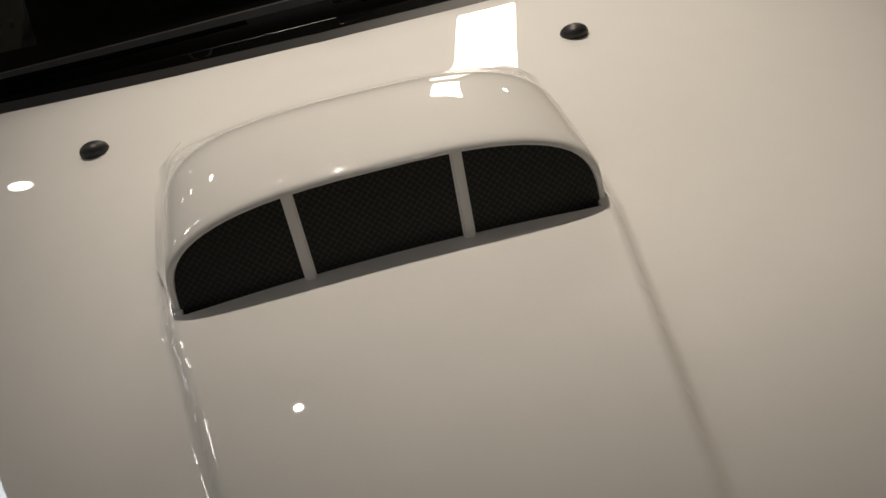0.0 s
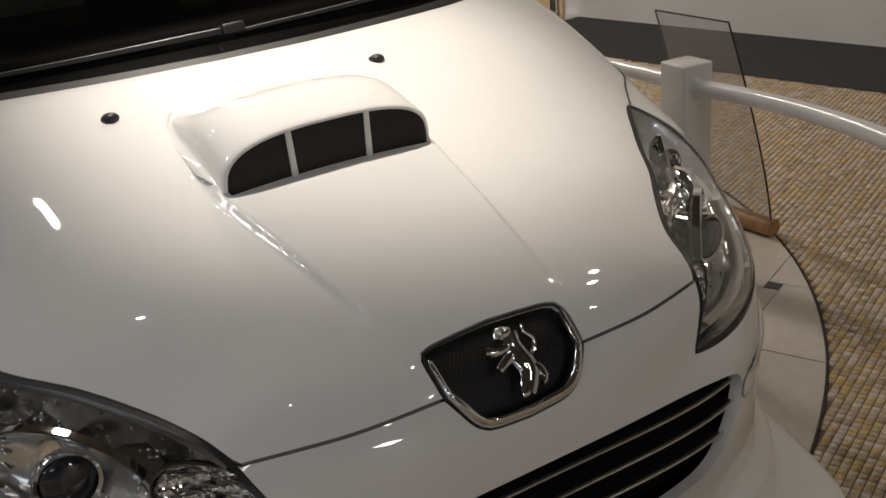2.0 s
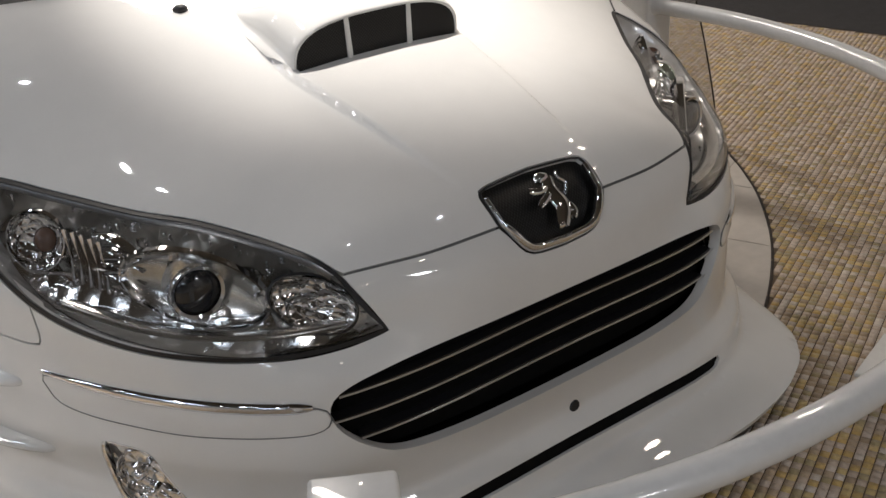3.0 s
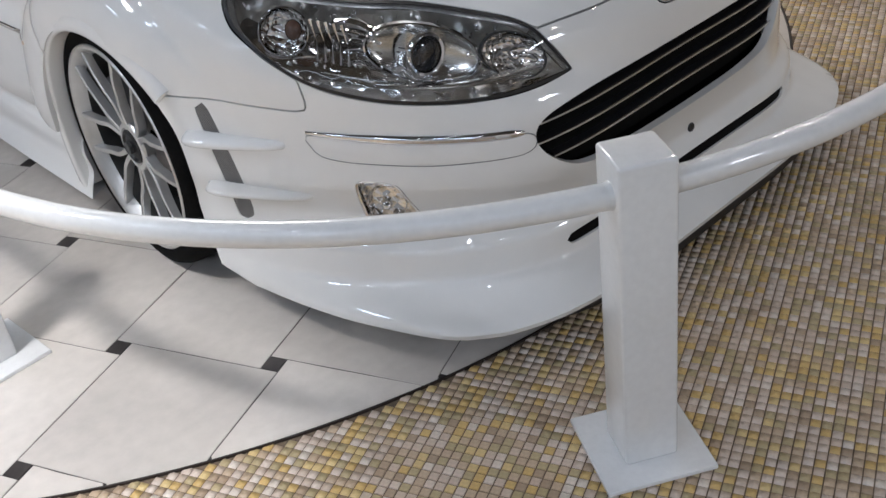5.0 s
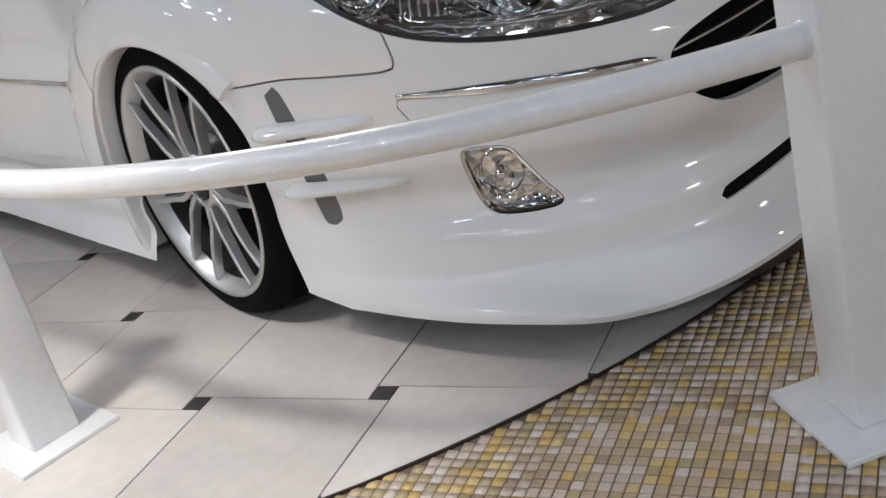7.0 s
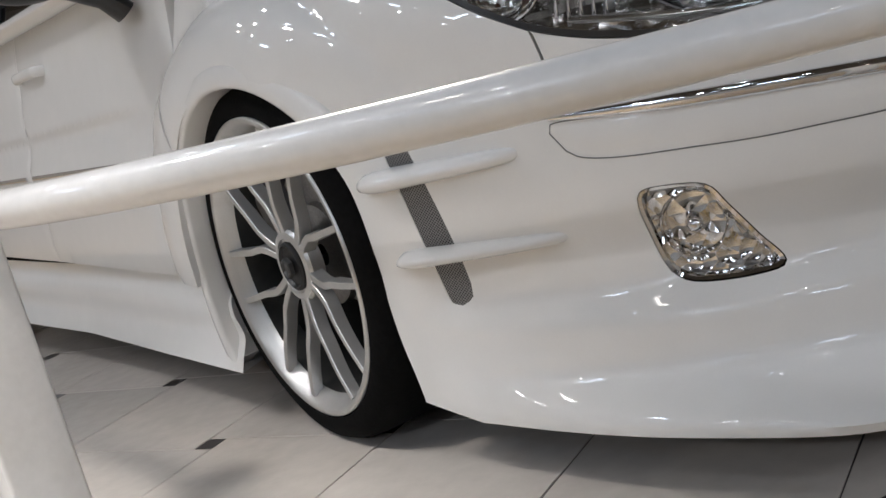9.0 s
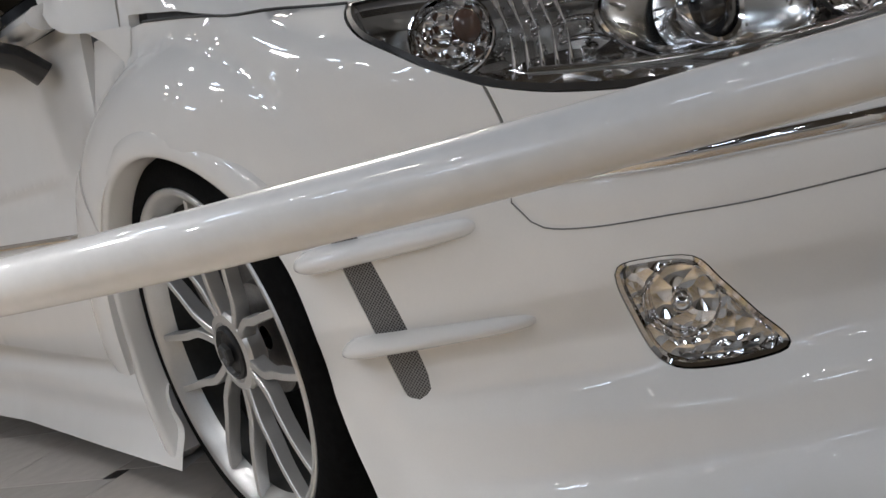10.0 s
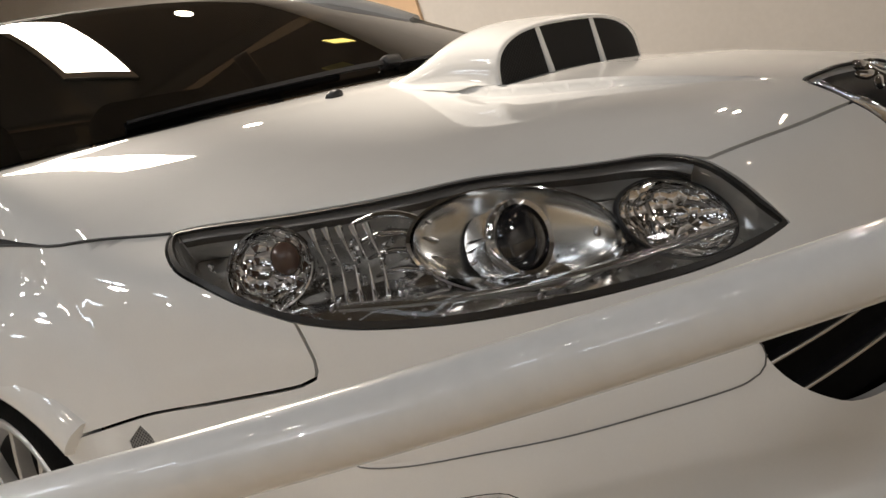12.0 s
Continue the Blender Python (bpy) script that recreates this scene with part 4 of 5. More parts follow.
def fog_lamp(s):
    loop = fog_outline if s < 0 else m1(fog_outline)
    X = lambda x, y, z: (-s * x, y, z)
    lens = panel("fog_lamp", NOSE, loop, LENS, car, "angular fog lamp with a chrome surround", off=0.004, grid=0.03, flange=0, gap=0.002)
    lens.visible_shadow = False
    c = NOSE.flat(loop)
    n = len(c)
    a, b, d = NOSE.lift(shrink(c, -0.0006), body, 0.003), NOSE.lift(shrink(c, 0.0035), body, 0.005), NOSE.lift(shrink(c, 0.006), body, 0.018)
    sheet("chrome_surround", list(a) + list(b) + list(d), [(k * n + i, k * n + (i + 1) % n, (k + 1) * n + (i + 1) % n, (k + 1) * n + i) for k in (0, 1) for i in range(n)], CHROME, lens, "chrome surround of the fog lamp", 25)
    panel("reflector", NOSE, loop, BOWL, lens, "faceted chrome reflector", off=0.020, grid=0.012, flange=0, gap=0.006)
    m = facing(X(-0.700, 0.268, 0.336), X(-0.72, -0.68, 0.05))
    part("bowl", lathe([(0.040 * math.sin(t), -0.024 * math.cos(t)) for t in np.linspace(0.02, math.pi / 2, 12)] + [(0.042, 0.002), (0.043, -0.01)], 36, m), BOWL, lens, "round chrome bowl")
    part("bulb", ball(m, 0.012, 0.012, 0.018, 16, 10), CHROME, lens)


for s in (-1, 1):
    headlamp(s)
    fog_lamp(s)


# ---- wings, doors, sills ----
ARCH = [(0.990 + 0.342 * math.cos(a), 0.312 + 0.342 * math.sin(a)) for a in np.linspace(radians(132), radians(43), 30)]
REAR = 2.745


def wing(s):
    view = Flat((s * 0.86, -0.32, 0.40), (0, 0.95, 0.45), 1.4)
    rim_pts = [(s * 0.9, 0.995 + q * math.cos(a), 0.305 + q * math.sin(a)) for q in (0.458, 0.466, 0.473, 0.480, 0.487, 0.494, 0.502) for a in np.arange(radians(48), radians(150), 0.028)]
    rim_pts = list(view.lift(view.flat(rim_pts), body, 0))
    loop = line([(-s * x, y, z) for x, y, z in dense([*BONNET_SIDE[::-1], LAMP_TOP[0]], 0.02, False)],
                [(-s * x, y, z) for x, y, z in dense([LAMP_TOP[0]] + LAMP_BACK[::-1] + [LAMP_LOW[-1]], 0.014, False)[1:]],
                [(-s * x, y, z) for x, y, z in dense([LAMP_LOW[-1]] + FENDER_SEAM, 0.012, False)[1:]],
                [(s * 0.93, y, z) for y, z in ARCH],
                [(s * x, y, z) for x, y, z in straight([(0.93, 1.25, 0.56), (0.886, 1.250, 0.749), (0.874, 1.225, 0.800), (0.856, 1.200, 0.852), (0.856, 1.10, 0.851), (0.858, 1.04, 0.843)], 0.02)])
    panel("wing", view, np.array(loop), PAINT, car, "glossy white front wing with a flared arch", grid=0.02, flange=0.03, extra=rim_pts)
    seam = np.array([(-s * x, y, z) for x, y, z in dense([*BONNET_SIDE[::-1], LAMP_TOP[0]], 0.02, False)])
    # dark bead and backing strip: the seam's shade put in as colour
    part("wing_seam_shade", sweep(settle(seam), ring_section(0.0019, 0.0019, 8)), SEAMSHADE, car)
    under = line(seam + (0, 0, 0.022), (seam - (0, 0, 0.022))[::-1])
    panel("wing_shade_strip", view, np.array(under), SEAMSHADE, car, off=0.0075, grid=0.02, flange=0)


def side_panel(name, s, poly, label, cut=(), parent=None):
    view = Flat((s, 0, 0), (0, 0, 0), 1.2)
    return panel(name, view, straight([(s * 0.9, y, z) for y, z in list(poly) + [poly[0]]], 0.03)[:-1], PAINT, parent or car, label, cut=cut, grid=0.03, flange=0.02, extra=[(s * 0.9, y, z) for y in np.arange(1.3, 3.5, 0.02) for z in (0.615, 0.628, 0.635, 0.642, 0.649, 0.656, 0.663, 0.672)])


def flank(s):
    arch = [(0.990 + 0.342 * math.cos(a), 0.312 + 0.342 * math.sin(a)) for a in np.linspace(radians(42), radians(2), 14)]
    rear = [(3.74 + 0.350 * math.cos(a), 0.305 + 0.350 * math.sin(a)) for a in np.linspace(radians(178), radians(2), 30)]
    door = side_panel("door", s, [(1.255, 0.90)] + [(1.255, 0.749), (1.252, 0.60)] + arch + [(1.345, 0.29), (2.32, 0.315), (2.30, 0.60), (2.23, 0.92)], "white front door, closed, with a body-colour handle")
    rear_door = side_panel("door", s, [(2.23, 0.92), (2.30, 0.60), (2.32, 0.315), (3.39, 0.33)] + [(y, z) for y, z in rear[:9]] + [(3.55, 0.75), (3.60, 0.93)], "white rear door, closed")
    side_panel("rear_wing", s, [(3.60, 0.93), (3.55, 0.75)] + rear[8:] + [(4.12, 0.28), (4.52, 0.30), (4.52, 0.92)], "white rear wing")
    for y, owner in ((2.13, door), (3.22, rear_door)):
        x = s * (float(side(np.array(y), np.array(0.80))) + 0.022)
        pts = [(x - s * 0.03, y - 0.10, 0.80), (x - s * 0.004, y - 0.088, 0.802), (x, y - 0.05, 0.803), (x, y + 0.05, 0.803), (x - s * 0.004, y + 0.088, 0.802), (x - s * 0.03, y + 0.10, 0.80)]
        part("handle", sweep(dense(pts, 0.01, False), ring_section(0.007, 0.013, 12)), PAINT, owner, "white door handle")
    for y0, y1, owner in ((1.36, 2.28, door), (2.34, 3.36, rear_door)):
        pts = [(s * (float(side(np.array(y), np.array(0.545))) + 0.001), y, 0.545 + 0.006 * (y - 1.4)) for y in np.linspace(y0, y1, 24)]
        part("chrome_moulding", sweep(pts, ring_section(0.004, 0.006, 8)), CHROME, owner, "thin chrome moulding")
    # sill that flares out at its foot
    prof = smooth_table([0, 0.20, 0.32, 0.42, 0.72, 0.84, 1.0], [0, 0.002, 0.018, 0.024, 0.030, 0.046, 0.066])
    verts, nz, ys = [], 26, np.linspace(1.335, 3.40, 48)
    for y in ys:
        w = 0.55 + 0.45 * min(1, abs(y - 2.2) / 0.85)
        for k in range(nz):
            t = k / (nz - 1)
            verts.append((s * (0.868 + float(prof(t)) * w), y - 0.095 * t * max(0.0, 1 - (y - 1.335) / 0.3), 0.305 - 0.180 * t))
        verts.append((s * 0.80, y, 0.118))
    n = nz + 1
    faces = [(i * n + k, i * n + k + 1, (i + 1) * n + k + 1, (i + 1) * n + k) for i in range(len(ys) - 1) for k in range(n - 1)]
    sheet("side_skirt", verts, faces, PAINT, car, "flared white side skirt", 35)
    # mirror
    mx = s * 1.005
    mirror_ob = part("door_mirror", ball(pose(mx, 1.47, 0.975), 0.115, 0.072, 0.072, 28, 18), PAINT, car, "white door mirror with a black underside")
    part("mirror_underside", ball(pose(mx, 1.475, 0.955), 0.117, 0.070, 0.062, 28, 18), BLACK, mirror_ob, "black plastic underside")
    part("mirror_foot", sweep([(s * 0.872, 1.40, 0.835), (s * 0.905, 1.405, 0.872), (s * 0.96, 1.43, 0.905)], ring_section(0.05, 0.022, 14), up=(0, 0, 1)), BLACK, mirror_ob, "black mirror foot")
    part("mirror_glass", boxy(pose(mx, 1.535, 0.975), 0.17, 0.012, 0.10, 0.005, 2), CHROME, mirror_ob, "mirror glass")


def arch_flare(s):
    """A rolled lip round the front arch, from the bumper's seam down to the skirt."""
    bm, rings = bmesh.new(), []
    for a in np.linspace(radians(138), radians(-30), 64):
        low = max(0.0, -math.sin(a))
        out = 0.916 + 0.020 * math.sin(max(0.0, a)) ** 2 + 0.012 * low
        ring = []
        for r, dx in ((0.336, -0.055), (0.336, -0.006), (0.338, -0.001), (0.343, 0.001), (0.356, 0.001), (0.372 + 0.02 * low, -0.004), (0.386 + 0.03 * low, -0.016), (0.386 + 0.03 * low, -0.040)):
            ring.append(bm.verts.new((s * (out + dx), 0.988 + r * math.cos(a), 0.312 + r * math.sin(a))))
        rings.append(ring)
    for p, q in zip(rings, rings[1:]):
        for k in range(7):
            bm.faces.new((p[k], p[k + 1], q[k + 1], q[k]))
    bm.faces.new(rings[0]), bm.faces.new(list(reversed(rings[-1])))
    part("arch_flare", bm, PAINT, car, "white rolled lip round the front wheel arch", 50)


for s in (-1, 1):
    wing(s)
    arch_flare(s)
    flank(s)

# rear end, screen, roof and side glass
panel("rear_panel", Flat((0, 1, 0.15), (0, 3.2, 0.4), 1.8), straight([(x, 4.5, z) for x, z in ((-0.86, 0.92), (-0.86, 0.28), (0.86, 0.28), (0.86, 0.92), (-0.86, 0.92))], 0.05)[:-1], PAINT, car, "white rear panel", grid=0.06)
panel("boot_lid", TOP, straight([(x, y, 1) for x, y in ((-0.84, 3.86), (-0.82, 4.46), (0.82, 4.46), (0.84, 3.86), (0, 3.98), (-0.84, 3.86))], 0.05)[:-1], PAINT, car, "white boot lid", grid=0.06)
SCREEN = Flat((0, -0.55, 0.83), (0, 2.2, 0.7), 1.8)
glass = both(line(dense([(0.0, 0.955, 0.985), (-0.2, 0.967, 0.985), (-0.43, 1.008, 0.985), (-0.62, 1.066, 0.985), (-0.785, 1.138, 0.987)], 0.03, False), straight([(-0.775, 1.27, 1.044), (-0.750, 1.42, 1.12), (-0.720, 1.60, 1.235), (-0.60, 1.79, 1.35), (-0.57, 1.81, 1.36)], 0.04),
                  dense([(-0.57, 1.81, 1.36), (-0.28, 1.775, 1.395), (0, 1.765, 1.40)], 0.04, False)[1:]))
screen = panel("windscreen", SCREEN, glass, SMOKED, car, "dark tinted windscreen", field=cabin, grid=0.05, flange=0.004, off=0.002)
screen.visible_shadow = False
roof_loop = both(line([(0, 1.77, 1.4)], dense([(-0.28, 1.78, 1.395), (-0.58, 1.815, 1.36)], 0.03, False), straight([(-0.63, 2.00, 1.36), (-0.64, 2.6, 1.36), (-0.60, 3.05, 1.33), (0, 3.12, 1.36)], 0.05)))
panel("roof", TOP, roof_loop, PAINT, car, "white roof", field=cabin, grid=0.06)
panel("rear_window", Flat((0, 0.6, 0.8), (0, 3.0, 0.6), 2.0), both(line([(0, 3.13, 1.35)], straight([(-0.58, 3.06, 1.32), (-0.72, 3.80, 0.98), (0, 3.95, 1.0)], 0.05))), SMOKED, car, "dark tinted rear window", field=cabin, grid=0.06).visible_shadow = False
for s in (-1, 1):
    SIDE = Flat((s, 0, 0.3), (0, 0, 0.9), 1.3)
    for y0, y1, z0, z1 in ((1.42, 2.30, 1.10, 1.36), (2.36, 3.20, 1.365, 1.30)):
        poly = [(y0 - (0.08 if y0 < 2 else 0), 0.945), (y1, 0.95), (y1, 1.36 if y0 < 2 else 1.30), (y0 + (0.42 if y0 < 2 else 0.0), 1.345 if y0 < 2 else 1.365)]
        pts = straight([(s * 0.7, y, z) for y, z in poly + poly[:1]], 0.04)[:-1]
        panel("side_window", SIDE, pts, SMOKED, car, "dark tinted side window", field=cabin, grid=0.06, flange=0.004).visible_shadow = False
    pillar = [(0.748, 1.605, 1.205), (0.700, 1.71, 1.285), (0.625, 1.83, 1.36), (0.618, 2.00, 1.385), (0.625, 2.6, 1.375), (0.60, 3.05, 1.34), (0.70, 3.5, 1.14), (0.775, 3.82, 0.97)]
    part("roof_rail", sweep(dense([(s * x, y, z) for x, y, z in pillar], 0.05, False), ring_section(0.045, 0.030, 12)), PAINT, car, "white pillar and roof edge")
    part("centre_pillar", sweep([(s * 0.845, 2.34, 0.93), (s * 0.77, 2.34, 1.15), (s * 0.665, 2.33, 1.36)], ring_section(0.03, 0.02, 10)), BLACK, car)
    ledge = [(s * (0.878 - 0.004), y, 0.917) for y in np.linspace(1.30, 3.75, 28)]
    part("window_ledge", sweep(ledge, ring_section(0.035, 0.022, 12)), PAINT, car, "white ledge under the side windows")
    foot = [tuple(p) for p in TOP.lift(TOP.flat([(-0.790, 1.100, 0.9), (-0.834, 1.095, 0.9), (-0.862, 1.075, 0.9)]), body, 0.003)] + [at_height(1.045, 0.842)]
    stations = [[(-x, y, z) for x, y, z in foot],
                [(0.781, 1.200, 1.016), (0.817, 1.205, 1.000), (0.858, 1.210, 0.952), (0.885, 1.205, 0.870)],
                [(0.770, 1.275, 1.047), (0.803, 1.285, 1.040), (0.838, 1.295, 1.005), (0.878, 1.300, 0.920)],
                [(0.746, 1.420, 1.122), (0.775, 1.435, 1.117), (0.802, 1.445, 1.090), (0.825, 1.450, 1.050)],
                [(0.716, 1.600, 1.237), (0.742, 1.615, 1.232), (0.765, 1.625, 1.208), (0.785, 1.630, 1.170)]]
    across = [dense(st, 0.012, False)[np.linspace(0, len(dense(st, 0.012, False)) - 1, 9).round().astype(int)] for st in stations]
    lines = [dense([st[k] for st in across], 0.02, False) for k in range(9)]
    count = min(len(q) for q in lines)
    lines = [q[np.linspace(0, len(q) - 1, count).round().astype(int)] for q in lines]
    verts = [(s * p[0], p[1], p[2]) for q in lines for p in q]
    sheet("pillar_foot", verts, [(k * count + i, k * count + i + 1, (k + 1) * count + i + 1, (k + 1) * count + i) for k in range(8) for i in range(count - 1)], PAINT, car, "white foot of the windscreen pillar", 60)

# dark cabin: dashboard, floor, cards on the dash
part("dashboard", boxy(pose(0, 1.62, 0.86, -6, 0, 0), 1.36, 0.80, 0.14, 0.05, 4), LEATHER, car, "dark dashboard under the screen")
part("cabin_floor", boxy(pose(0, 2.5, 0.62), 1.5, 2.5, 0.1, 0.02, 2), DARK, car)
for x in (-0.36, 0.36):
    part("seat", boxy(pose(x, 2.35, 0.98, -14, 0, 0), 0.46, 0.16, 0.62, 0.06, 4), LEATHER, car, "dark front seat")
part("sticker", boxy(pose(0.05, 1.134, 1.084, 28, 0, 8), 0.068, 0.036, 0.002, 0.0005, 1), YELLOW, car, "yellow sticker on the windscreen")
part("underbody", boxy(pose(0, 2.3, 0.20), 1.62, 3.4, 0.13, 0.03, 2), DARK, car, "dark underbody")
part("engine_bay", boxy(pose(0, 0.82, 0.46), 0.70, 0.75, 0.34, 0.04, 2), DARK, car, "dark engine bay")
part("cowl", boxy(pose(0, 1.06, 0.90, 14, 0, 0), 1.5, 0.22, 0.04, 0.01, 2), BLACK, car, "black cowl under the screen")
for s in (-1, 1):
    for hy in (0.995, 3.74):
        arc = np.linspace(radians(-32), radians(205), 40)
        ring = [[(s * x, hy + r * math.cos(a), 0.305 + r * math.sin(a)) for a in arc] for x, r in ((0.845, 0.353), (0.66, 0.372), (0.63, 0.36), (0.62, 0.02))]
        sheet("arch_liner", [p for row in ring for p in row], [(k * 40 + i, k * 40 + i + 1, (k + 1) * 40 + i + 1, (k + 1) * 40 + i) for k in range(3) for i in range(39)], DARK, car, "dark wheel arch liner")

# wipers
for piv, tip, lift_ in (((0.05, 0.985), (-0.52, 1.035), 0.018), ((0.62, 1.10), (0.06, 0.972), 0.016)):
    pts = [(piv[0] + (tip[0] - piv[0]) * t, piv[1] + (tip[1] - piv[1]) * t - 0.02 * math.sin(math.pi * t), 0) for t in np.linspace(0, 1, 14)]
    path = [Vector(p) for p in SCREEN.lift(SCREEN.flat([(x, y + 0.02, 0.998 - 0.03 * x * x) for x, y, z in pts]), cabin, -0.012)]
    wiper = part("wiper", sweep(path, [(-0.009, -0.004), (0.009, -0.004), (0.006, 0.006), (-0.006, 0.006)], scale=[1.0 - 0.5 * k / 13 for k in range(14)]), BLACK, car, "black wiper at rest")
    part("wiper_blade", sweep([p + Vector((0, 0.012, -0.004)) for p in path[3:]], [(-0.003, -0.008), (0.003, -0.008), (0.004, 0.006), (-0.004, 0.006)]), RUBBER, wiper)
    part("wiper_joint", boxy(Matrix.Translation(path[0]) @ pose(0, 0, 0, -20, 0, 8), 0.05, 0.03, 0.022, 0.006, 3), BLACK, wiper)


# ---- wheels ----
def wheel_at(hy, s):
    m = Matrix.Translation((s * 0.902, hy, HUB[1])) @ pose(0, 0, 0, 0, 90 * s, 0)  # local z points outwards
    w = new("wheel")
    w.parent = car
    tagged(w, "silver alloy wheel with six forked spokes")
    R = 0.326
    tyre = [(0.262, -0.20), (0.285, -0.212), (0.312, -0.205), (R - 0.003, -0.185), (R, -0.16), (R, -0.055), (R - 0.003, -0.03), (0.314, -0.012), (0.292, -0.002), (0.275, -0.003), (0.268, -0.010)]
    part("tyre", lathe(tyre, 72, m), RUBBER, w, "black low-profile tyre")
    part("rim", lathe([(0.240, -0.034), (0.246, -0.022), (0.253, -0.016), (0.258, -0.004), (0.266, 0.0), (0.271, -0.003), (0.271, -0.014)], 72, m), ALLOY, w, "silver wheel rim", 60)
    # barrel coloured darker than the alloy to stand for shade behind the spokes
    part("barrel", lathe([(0.262, -0.20), (0.255, -0.185), (0.240, -0.16), (0.236, -0.06), (0.2405, -0.034)], 72, m), BARRELSHADE, w, "inner barrel of the wheel, coloured dark for the shade behind the spokes")
    for k in range(6):
        a0 = radians(23 + 60 * k)
        for e in (-1, 1):
            pts = [(0.040, a0 + e * 0.20), (0.075, a0 + e * 0.13), (0.115, a0 + e * 0.155), (0.150, a0 + e * 0.250), (0.20, a0 + e * 0.30), (0.252, a0 + e * 0.335)]
            hts = [-0.026, -0.022, -0.018, -0.014, -0.010, -0.010]
            path = []
            for (r, a), h in zip(pts, hts):
                # seen from outside on either flank the forks keep their place
                y_, z_ = r * math.cos(a), r * math.sin(a)
                path.append(m.inverted() @ Vector((s * (0.902 + h), hy + y_, HUB[1] + z_)))
            path = [m @ Vector(p) for p in dense([tuple(p) for p in path], 0.02, False)]
            n = len(path)
            sec = [(-0.0066, -0.022), (0.0066, -0.022), (0.0064, -0.0015), (0.0052, 0.0), (-0.0052, 0.0), (-0.0064, -0.0015)]
            part("spoke", sweep(path, sec, up=(s, 0, 0), scale=[1.15 - 0.30 * i / n for i in range(n)]), ALLOY, w, smooth=30)
    part("hub", lathe([(0.062, -0.055), (0.066, -0.030), (0.062, -0.024), (0.050, -0.022), (0.046, -0.030), (0.040, -0.032)], 40, m), ALLOY, w, "silver hub")
    part("hub_cap", lathe([(0.045, -0.034), (0.044, -0.021), (0.039, -0.018), (0.034, -0.024), (0.020, -0.022), (0.001, -0.020)], 36, m), BLACK, w, "black hub cap")
    part("centre_nut", lathe([(0.019, -0.018), (0.019, -0.010), (0.015, -0.008), (0.010, -0.012), (0.001, -0.013)], 6, m), GREYMETAL, w, smooth=0)
    part("brake_disc", lathe([(0.165, -0.112), (0.165, -0.098), (0.095, -0.098), (0.092, -0.085), (0.02, -0.085)], 56, m), DISC, w, "steel brake disc")
    part("caliper", boxy(m @ pose(0.06, 0.115 * 1.0, -0.10, 0, 0, 28), 0.16, 0.075, 0.085, 0.018, 3), GREYMETAL, w, "dark brake caliper")
    for k in range(5):
        a = radians(40 + 72 * k)
        part("bolt", lathe([(0.008, -0.05), (0.008, -0.030), (0.006, -0.027), (0.001, -0.027)], 6, m @ Matrix.Translation((0.052 * math.cos(a), 0.052 * math.sin(a), 0))), GREYMETAL, w, smooth=0)
    # added near-black disc, standing for the shade deep in the wheel
    part("wheel_shade_disc", lathe([(0.236, -0.17), (0.10, -0.175), (0.01, -0.175)], 40, m), DARK, w)
    return w


for s in (-1, 1):
    for hy in (HUB[0], HUB[0] + REAR - 0.04):
        w = wheel_at(hy, s)
        if hy == HUB[0]:
            hub = Matrix.Translation((s * 0.85, hy, HUB[1]))
            w.matrix_basis = hub @ pose(0, 0, 0, 0, 0, -4) @ hub.inverted()

# ---- barrier ----
RC, RR, RZ = (0.01, 0.85), 1.410, 0.583


def post_at(x, y, turn, label):
    p = thing("barrier_post", label, "post", "barrier posts round the car", (x, y, 0))
    bm = boxy(pose(0, 0, 0.008 + 0.320, 0, 0, 0), 0.104, 0.104, 0.640, 0.007, 3)
    ob = part("post_shaft", bm, RAILPAINT, p)
    ob2 = part("foot_plate", boxy(pose(0, 0, 0.005), 0.215, 0.215, 0.010, 0.0015, 1), RAILPAINT, p, "square white foot plate")
    p.rotation_euler = (0, 0, radians(turn))
    return p


POSTS = [(-0.674, -0.366, -31.0), (-1.392, 0.990, 2.0), (1.412, 1.120, -4.0), (0.985, -0.13, 15.0), (-1.400, 2.75, 0), (1.420, 2.75, 0)]
for x, y, turn in POSTS:
    post_at(x, y, turn, "square white enamelled steel barrier post bolted to the floor")


def rail(pts, label="white enamelled steel tube rail between barrier posts"):
    ob = part("barrier_rail", sweep(pts, ring_section(0.0235, 0.0235, 24)), RAILPAINT)
    tagged(ob, label, "rail", "barrier rails round the car")
    for p, q in ((pts[0], pts[1]), (pts[-1], pts[-2])):
        p, way = Vector(p), (Vector(q) - Vector(p)).normalized()
        m = Matrix.Translation(p) @ way.to_track_quat("Z", "Y").to_matrix().to_4x4()
        part("weld_collar", lathe([(0.0237, 0.020), (0.0255, 0.009), (0.030, 0.003), (0.032, -0.004)], 24, m), RAILPAINT, ob)


def bow(a0, a1):
    return [(RC[0] + RR * math.sin(radians(a)), RC[1] - RR * math.cos(radians(a)), RZ) for a in np.linspace(a0, a1, 40)]


def bearing(x, y):
    return math.degrees(math.atan2(x - RC[0], RC[1] - y))


rail(bow(bearing(*POSTS[1][:2]) + 1.7, bearing(*POSTS[0][:2]) - 1.7))
rail(bow(bearing(*POSTS[0][:2]) + 1.7, bearing(*POSTS[3][:2]) - 1.9))
rail(bow(bearing(*POSTS[3][:2]) + 1.9, bearing(*POSTS[2][:2]) - 1.7))
